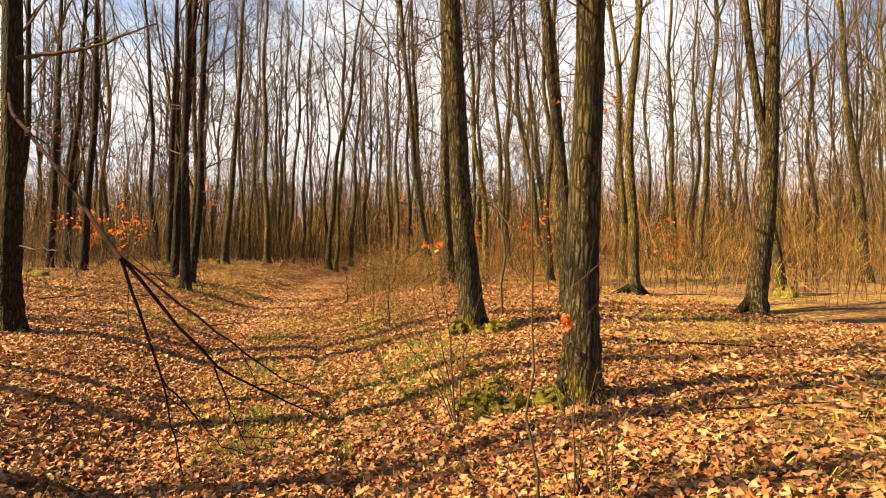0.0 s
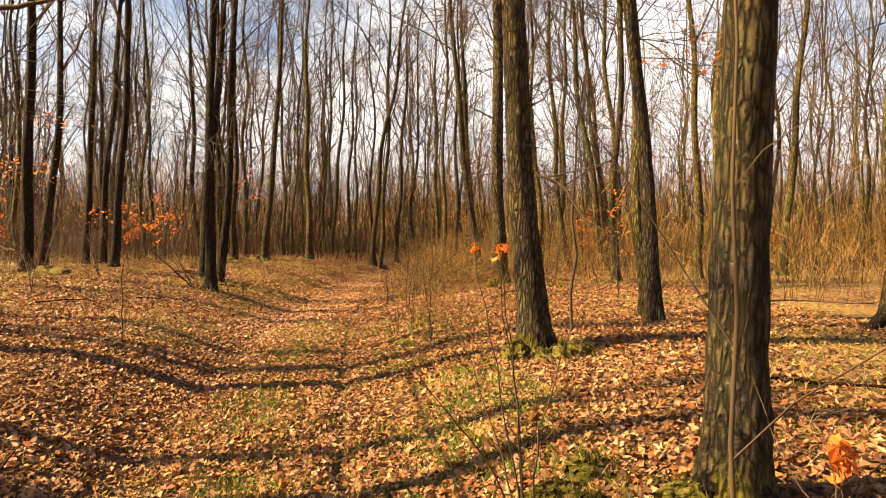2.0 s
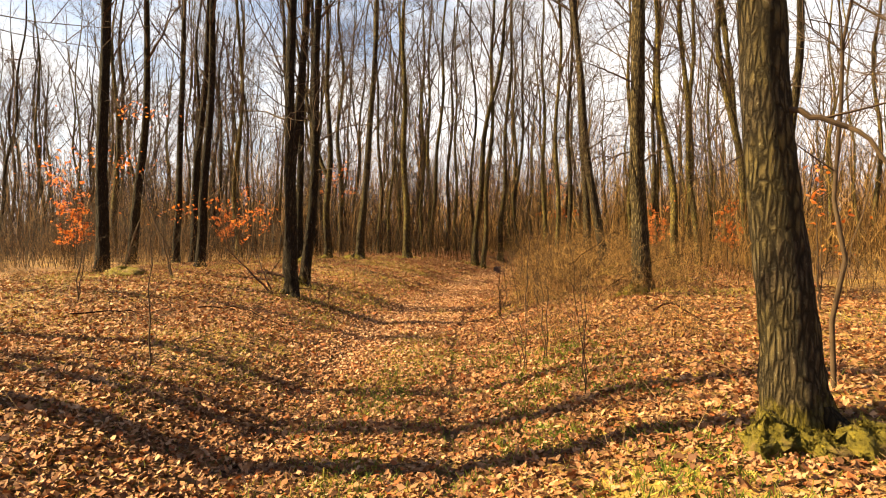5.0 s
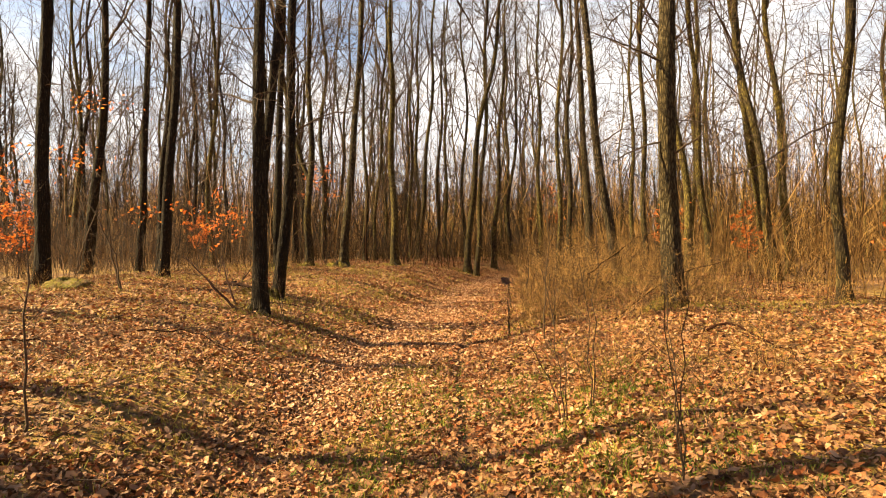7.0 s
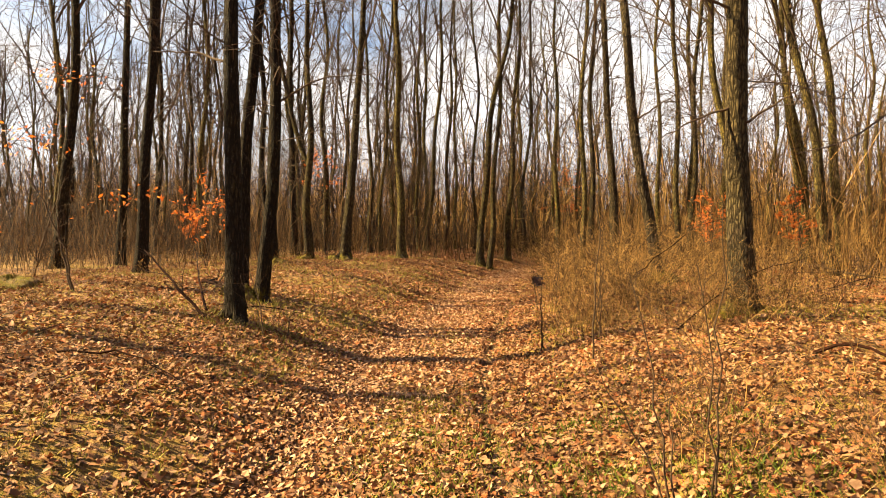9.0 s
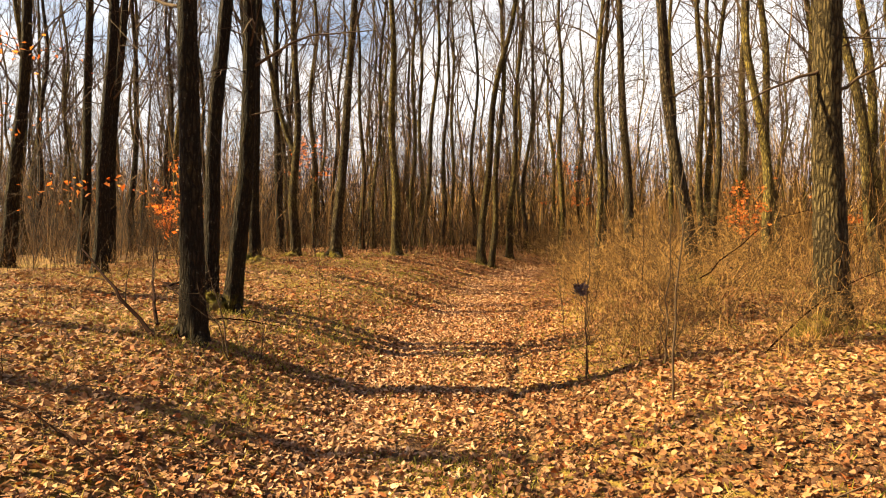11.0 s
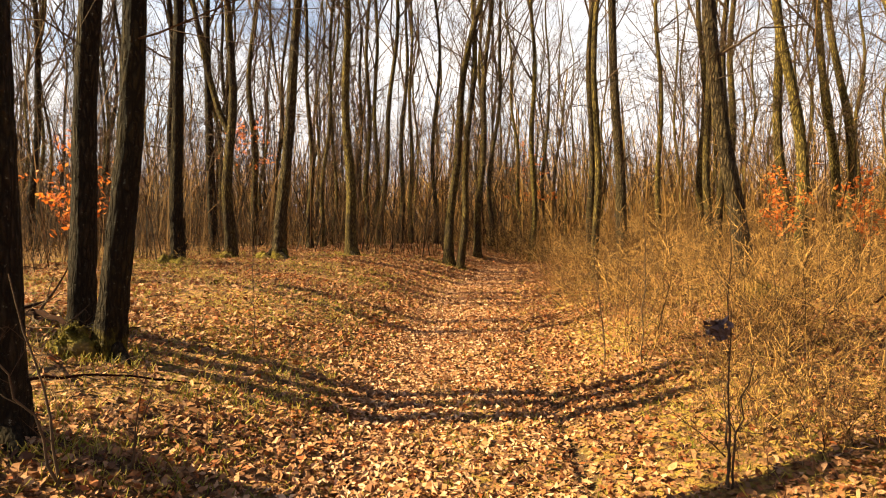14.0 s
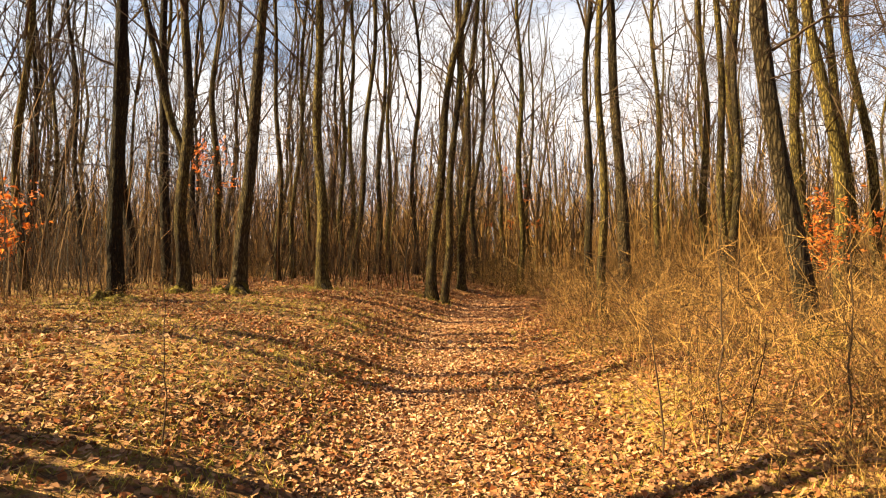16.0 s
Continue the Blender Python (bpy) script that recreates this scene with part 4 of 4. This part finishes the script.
def limb(tree_root, points, r0, r1, seed, twigs=6, out=0.8, name="limb", mat=TWIG, wob=0.02):
    """A side limb of a tree, given in the world and kept as a part of the tree."""
    g = np.random.default_rng(seed)
    o = np.array(tree_root.location)
    sg, q, rr = polyline(np.array(points, float) - o, r0, r1, 14, g, wob)
    p2, d2, r2, _ = offshoots(q[None], rr[None], twigs, 0.2, 0.8, g, 0.003, 0.5)
    s2, n2, rd2 = grow(p2, d2, out * g.uniform(0.4, 1.2, len(p2)), r2, 4, 0.12, 0.0, g)
    p3, d3, r3, _ = offshoots(n2, rd2, 3, 0.2, 0.8, g, 0.0022, 0.5)
    s3, _, _ = grow(p3, d3, out * 0.45 * g.uniform(0.4, 1.2, len(p3)), r3, 2, 0.15, 0, g)
    part(name, mesh_of(name, *join_parts([tube(q, rr, 8), sticks(s2, 4), sticks(s3, 3)]), mat, False), tree_root)


edge_oak = FOREST[28]
# the shade on this hanging limb is put into its darkened bark colour
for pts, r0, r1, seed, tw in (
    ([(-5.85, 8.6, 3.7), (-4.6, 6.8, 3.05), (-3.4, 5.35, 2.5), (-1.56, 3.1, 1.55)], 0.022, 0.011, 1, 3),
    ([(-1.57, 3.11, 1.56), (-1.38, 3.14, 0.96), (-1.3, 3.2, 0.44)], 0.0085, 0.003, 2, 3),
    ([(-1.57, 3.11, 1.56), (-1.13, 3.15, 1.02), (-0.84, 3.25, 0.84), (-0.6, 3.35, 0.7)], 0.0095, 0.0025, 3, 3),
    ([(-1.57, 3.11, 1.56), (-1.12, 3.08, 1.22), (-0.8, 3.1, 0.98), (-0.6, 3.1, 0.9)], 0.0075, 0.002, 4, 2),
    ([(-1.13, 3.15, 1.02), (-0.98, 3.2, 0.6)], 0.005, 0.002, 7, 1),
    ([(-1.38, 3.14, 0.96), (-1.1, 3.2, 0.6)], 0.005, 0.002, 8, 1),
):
    limb(edge_oak, pts, r0, r1, seed, tw, 0.3, mat=TWIG_SHADE_DARK, wob=0.006)
limb(edge_oak, [(-5.85, 8.6, 4.15), (-4.8, 8.6, 4.3), (-3.8, 8.5, 4.6)], 0.035, 0.01, 5, 6, 0.7)
limb(edge_oak, [(-5.85, 8.6, 1.65), (-5.3, 8.3, 1.6), (-4.9, 8.2, 1.58), (-4.7, 8.1, 1.25)], 0.012, 0.004, 6, 5, 0.4)
# low side limbs of the trees beside the track
for j, pts in (
    (2, [(0.05, 18.4, 3.5), (-0.5, 18.2, 3.3), (-1.05, 18.1, 3.0)]), (2, [(0.05, 18.4, 4.8), (-0.6, 18.2, 5.1), (-1.2, 18.0, 5.3)]),
    (2, [(0.1, 18.4, 3.2), (0.5, 18.2, 3.45), (0.75, 18.0, 3.6)]), (1, [(0.3, 9.3, 2.5), (0.7, 9.1, 2.3), (1.0, 8.9, 1.8)]),
    (29, [(-6.7, 16.6, 4.0), (-7.4, 16.9, 4.3), (-8.2, 17.0, 4.4)]), (31, [(-6.9, 18.4, 3.9), (-6.2, 18.3, 4.2), (-5.2, 18.2, 4.2)]),
    (12, [(-0.9, 23.2, 4.2), (-0.4, 23.0, 4.5), (0.3, 22.9, 4.5)]),
    (37, [(-11.7, 27.4, 5.5), (-12.6, 27.2, 6.0), (-13.6, 27.0, 6.1)]), (4, [(6.15, 11.7, 4.3), (6.9, 11.5, 5.1), (7.5, 11.4, 5.9)]),
    (19, [(3.15, 19.6, 3.9), (2.3, 19.0, 3.5), (1.4, 18.4, 2.9), (0.7, 18.0, 2.75)]), (35, [(-12.3, 22.3, 4.4), (-11.6, 22.1, 4.8), (-10.6, 22.0, 4.7)]), (43, [(-6.0, 33.8, 3.6), (-5.4, 33.6, 5.2), (-4.6, 33.4, 7.0)]),
):
    limb(FOREST[j], pts, 0.022, 0.006, 40 + j, 6, 0.8)


def leaf_spray(tree_root, x, y, z, n, seed, wide=0.7):
    g = np.random.default_rng(seed)
    o = np.array(tree_root.location)
    c = np.array([x, y, z]) - o
    pts = c + g.normal(0, 1, (n, 3)) * np.array([wide, wide, 0.18])
    V, F3 = leaves_at(pts, 0.1, g, 0.9, 0.4)
    tagged(part("foliage", mesh_of("foliage", V, F3, ORANGE), tree_root, "withered orange leaves still on the twigs"), kind="stuff")
    k = max(3, n // 8)
    ends = pts[g.integers(n, size=k)]
    mid = np.repeat(c[None] + [0, 0, -0.1], k, 0)
    V, Fq = sticks((mid, ends, np.full(k, 0.006), np.full(k, 0.002)), 3)
    tagged(part("twig_mass", mesh_of("twig_mass", V, Fq, TWIG), tree_root), kind="stuff")


leaf_spray(FOREST[33], -14.9, 22.6, 5.8, 60, 1)
leaf_spray(FOREST[33], -15.6, 22.2, 4.2, 70, 2)
leaf_spray(FOREST[32], -12.9, 17.6, 3.4, 50, 3)
leaf_spray(FOREST[35], -12.9, 22.0, 2.6, 50, 4)
leaf_spray(FOREST[5], 2.6, 10.4, 4.2, 24, 5, 0.35)


# ---- moss ----
def moss_lump(x, y, w, d, h, seed, label="cushion of olive-yellow moss on the forest floor", name="moss_clump", parent=None):
    """A soft low hummock with a nap of short shoots."""
    g = np.random.default_rng(seed)
    nu, nv = 26, 9
    th = np.linspace(0, 2 * np.pi, nu, endpoint=False)
    ph = np.linspace(0.02, np.pi / 2 * 1.12, nv)
    a = g.uniform(0, 6.28, 3)
    bulge = 1 + 0.22 * np.sin(th * 2 + a[0]) + 0.16 * np.sin(th * 5 + a[1]) + g.normal(0, 0.07, nu)
    V = np.stack([np.outer(np.sin(ph), np.cos(th) * bulge) * w / 2, np.outer(np.sin(ph), np.sin(th) * bulge) * d / 2, np.outer(np.cos(ph), 0.85 + 0.15 * np.sin(th * 3 + a[2])) * h], -1)
    V += g.normal(0, 0.012 + 0.03 * h, V.shape)
    ii = np.arange(nu * nv).reshape(nv, nu)
    nn = np.roll(ii, -1, 1)
    Fq = np.stack([ii[:-1], ii[1:], nn[1:], nn[:-1]], -1).reshape(-1, 4)
    flat = V.reshape(-1, 3)
    k = 700
    i = g.integers(len(flat), size=k)
    st = flat[i] * g.uniform(0.94, 1.0, (k, 1)) + g.normal(0, 0.015, (k, 3))
    en = st + norm(flat[i] / np.array([w, d, h * 2]) ** 1 + g.normal(0, 0.4, (k, 3))) * g.uniform(0.012, 0.035, k)[:, None]
    V2, F2 = sticks((st, en, np.full(k, 0.004), np.full(k, 0.001)), 3)
    me = mesh_of(name, *join_parts([(flat, Fq), (V2, F2)]), MOSS, True)
    ob = new(name, me)
    z = gz(x, y) - 0.02
    if parent:
        ob.parent = parent
        ob.location = (x - parent.location.x, y - parent.location.y, z - parent.location.z)
        return tagged(ob, "olive-yellow moss round the foot of the trunk")
    ob.location = (x, y, z)
    return tagged(ob, label, "moss")


moss_lump(-11.45, 17.65, 1.1, 0.8, 0.2, 1)
for j, (x, y, w, d, h) in enumerate(((0.42, 5.22, 0.34, 0.3, 0.14), (0.28, 5.48, 0.3, 0.26, 0.12), (0.62, 5.08, 0.24, 0.22, 0.11), (0.5, 5.7, 0.36, 0.24, 0.13))):
    moss_lump(x, y, w, d, h, 10 + j, "moss-covered stone beside an oak foot", "mossy_stone")
for j, (k, x, y, w, d, h) in enumerate(((0, 0.92, 5.12, 0.34, 0.4, 0.17), (1, 0.2, 9.0, 0.36, 0.42, 0.22), (1, 0.72, 8.98, 0.4, 0.4, 0.2), (1, 0.46, 8.95, 0.34, 0.34, 0.13), (1, 0.95, 9.1, 0.28, 0.3, 0.13), (31, -7.5, 18.25, 0.35, 0.35, 0.25),
                                        (37, -11.5, 27.2, 0.6, 0.5, 0.16), (37, -11.9, 27.2, 0.4, 0.4, 0.2), (40, -10.55, 29.6, 0.5, 0.45, 0.2), (40, -10.1, 29.5, 0.4, 0.4, 0.15), (39, -11.9, 30.3, 0.5, 0.4, 0.2),
                                        (2, 0.0, 18.2, 0.6, 0.4, 0.25), (8, 8.1, 15.1, 0.6, 0.5, 0.3), (12, -0.35, 23.0, 0.7, 0.5, 0.3))):
    moss_lump(x, y, w, d, h, 30 + j, parent=FOREST[k], name="moss")

# ---- grass ----
def tufts(n, seed, place, blades, tall, mat, name, label):
    g = np.random.default_rng(seed)
    x, y = place(g, n)
    c = np.repeat(np.stack([x, y, ground(x, y)], 1), blades, 0)
    k = len(c)
    p = c + np.stack([g.normal(0, 0.035, k), g.normal(0, 0.035, k), np.zeros(k)], 1)
    s, _, _ = grow(p, np.stack([g.normal(0, 0.5, k), g.normal(0, 0.5, k), np.ones(k)], 1), tall * g.uniform(0.4, 1.3, k), np.full(k, 0.0018 if tall > 0.15 else 0.004), 2 if tall > 0.2 else 1, 0.2, -0.15, g)
    tagged(new(name, mesh_of(name, *sticks(s, 3), mat)), label, "grass", kind="stuff")


def green_place(g, n):
    y = g.uniform(1.5, 32, n * 6)
    e = np.where((g.uniform(0, 1, n * 6) < 0.6) & (y < 15), g.normal(0, 0.35, n * 6), np.where(g.uniform(0, 1, n * 6) < 0.3, g.normal(-1.9, 0.5, n * 6), np.where(g.uniform(0, 1, n * 6) < 0.5, g.normal(0.9, 2.0, n * 6), g.normal(-4, 3, n * 6))))
    x = rut_x(y) - 0.8 + e
    v = np.sin(x * 2.1 + 3 * np.sin(y * 0.9)) * np.sin(y * 1.7 + 2 * np.sin(x * 1.3)) + g.normal(0, 0.9, n * 6)
    i = np.argsort(-v)[:n]
    return x[i], y[i]


def straw_place(g, n):
    y = g.uniform(2.0, 34, n)
    e = np.where(g.uniform(0, 1, n) < 0.6, 1.7 + np.abs(g.normal(0, 3.0, n)), -2.0 - np.abs(g.normal(0, 3.5, n)))
    return rut_x(y) - 0.8 + e, y


def bank_place(g, n):
    y = g.uniform(5, 14, n)
    e = np.where(g.uniform(0, 1, n) < 0.7, g.normal(1.7, 0.55, n), g.normal(0, 0.4, n))
    x = rut_x(y) - 0.8 + e
    i = np.argsort(-(np.sin(x * 3.1 + 2 * np.sin(y * 1.9)) * np.sin(y * 2.7 + np.sin(x * 2.2)) + g.normal(0, 0.4, n)))[: n // 2]
    return x[i], y[i]


tufts(5200, 6, bank_place, 5, 0.06, GREEN, "grass", "low fresh green grass on the bank of the track")
tufts(8500, 3, green_place, 3, 0.06, GRASS, "grass", "short green and yellow grass among the leaves")
tufts(1300, 4, straw_place, 3, 0.21, STRAW, "dry_grass", "thin straw-coloured dry grass stalks")


def wood_place(g, n):
    """Thin grass over the open floor, in drifts."""
    y = 3 + 31 * g.uniform(0, 1, n * 3) ** 1.1
    left_ = g.uniform(0, 1, n * 3) < 0.6
    e = np.where(left_, g.uniform(-11, -1.4, n * 3), g.uniform(1.5, 8, n * 3))
    x = rut_x(y) - 0.8 + e
    v = np.sin(x * 0.8 + 2 * np.sin(y * 0.5)) * np.sin(y * 0.7 + 1.5 * np.sin(x * 0.6)) + g.normal(0, 0.45, n * 3)
    i = np.argsort(-v)[:n]
    return x[i], y[i]


def foot_place(g, n):
    """Grass that gathers round the feet of the trees beside the track."""
    feet = known[[2, 8, 12, 13, 14, 29, 30, 31, 37, 39, 40, 41, 43]]
    i = g.integers(len(feet), size=n)
    a, r = g.uniform(0, 6.28, n), 0.24 + np.abs(g.normal(0, 0.22, n))
    return feet[i, 0] + np.cos(a) * r, feet[i, 1] + np.sin(a) * r


tufts(9000, 12, wood_place, 3, 0.065, GRASS, "grass", "thin yellow-green grass between the fallen leaves")
tufts(900, 13, foot_place, 5, 0.085, GRASS, "grass", "yellow-green grass tufts round the tree feet")
# ---- fallen twigs ----
g = np.random.default_rng(61)
n = 900
ty = g.uniform(0.5, 30, n)
te = np.where(g.uniform(0, 1, n) < 0.3, g.normal(0, 1.5, n), g.uniform(-10, 9, n))
tx = rut_x(ty) - 0.8 + te
s1, n1, r1 = grow(np.stack([tx, ty, ground(tx, ty) + 0.02], 1), np.stack([g.normal(0, 1, n), g.normal(0, 1, n), g.uniform(0, 0.12, n)], 1), g.uniform(0.15, 0.7, n), g.uniform(0.002, 0.006, n), 3, 0.16, 0.0, g)
p2, d2, r2, _ = offshoots(n1, r1, 2, 0.2, 0.7, g, 0.0015)
s2, _, _ = grow(p2, d2, g.uniform(0.05, 0.25, len(p2)), r2, 1, 0.1, 0.03, g)
tagged(new("fallen_twigs", mesh_of("fallen_twigs", *join_parts([sticks(s1, 4), sticks(s2, 3)]), TWIG)), "small dark dead twigs scattered over the leaves", "twigs", kind="stuff")

# ---- leaf litter ----
g = np.random.default_rng(9)
n = 470000
ly = -0.5 + 45.0 * g.uniform(0, 1, n) ** 1.6
le = np.where(g.uniform(0, 1, n) < 0.55, g.normal(0, 2.6, n), g.uniform(-10.0, 9.0, n))
lx = rut_x(ly) - 0.8 + le
keep = g.uniform(0, 1, n) < 1 - 0.7 * np.exp(-(le / 0.45) ** 2) * (ly < 30) * step(-0.4, 0.3, np.sin(ly * 1.7 + 2 * np.sin(lx * 1.3))) - 0.6 * np.exp(-((le - 0.8) / 0.07) ** 2)
drift = np.sin(lx * 0.8 + 2 * np.sin(ly * 0.5)) * np.sin(ly * 0.7 + 1.5 * np.sin(lx * 0.6))
keep &= g.uniform(0, 1, n) < 1 - 0.62 * step(0.1, 0.55, drift) * step(1.0, 1.6, np.abs(le))
lx, ly = lx[keep], ly[keep]
spot = np.stack([lx, ly, ground(lx, ly) + g.uniform(0.003, 0.032, len(lx))], 1)
close = (np.abs(lx - rut_x(ly) + 0.8) < 3.6) & (ly < 21)
V, F3 = join_parts([leaves_at(spot[close], 0.057, g, 0.45, 0, True), leaves_at(spot[~close], 0.062, g, 0.42)])
tagged(new("leaf_litter", mesh_of("leaf_litter", V, F3, LEAF)), "dry tan and orange oak leaves on the ground", "leaves", kind="stuff")

# the leaves that are trodden flat along the track have bleached
n = 20000
ly = 12.0 + 24.0 * g.uniform(0, 1, n) ** 0.8
le = np.where(g.uniform(0, 1, n) < 0.6, g.normal(-0.1, 0.5, n), g.normal(-0.8, 0.22, n))
lx = rut_x(ly) - 0.8 + le
spot = np.stack([lx, ly, ground(lx, ly) + g.uniform(0.02, 0.036, n)], 1)
V, F3 = leaves_at(spot, 0.05, g, 0.3)
tagged(new("bleached_leaves", mesh_of("bleached_leaves", V, F3, PALE_LEAF)), "pale bleached leaves trodden flat along the track", "leaves", kind="stuff")
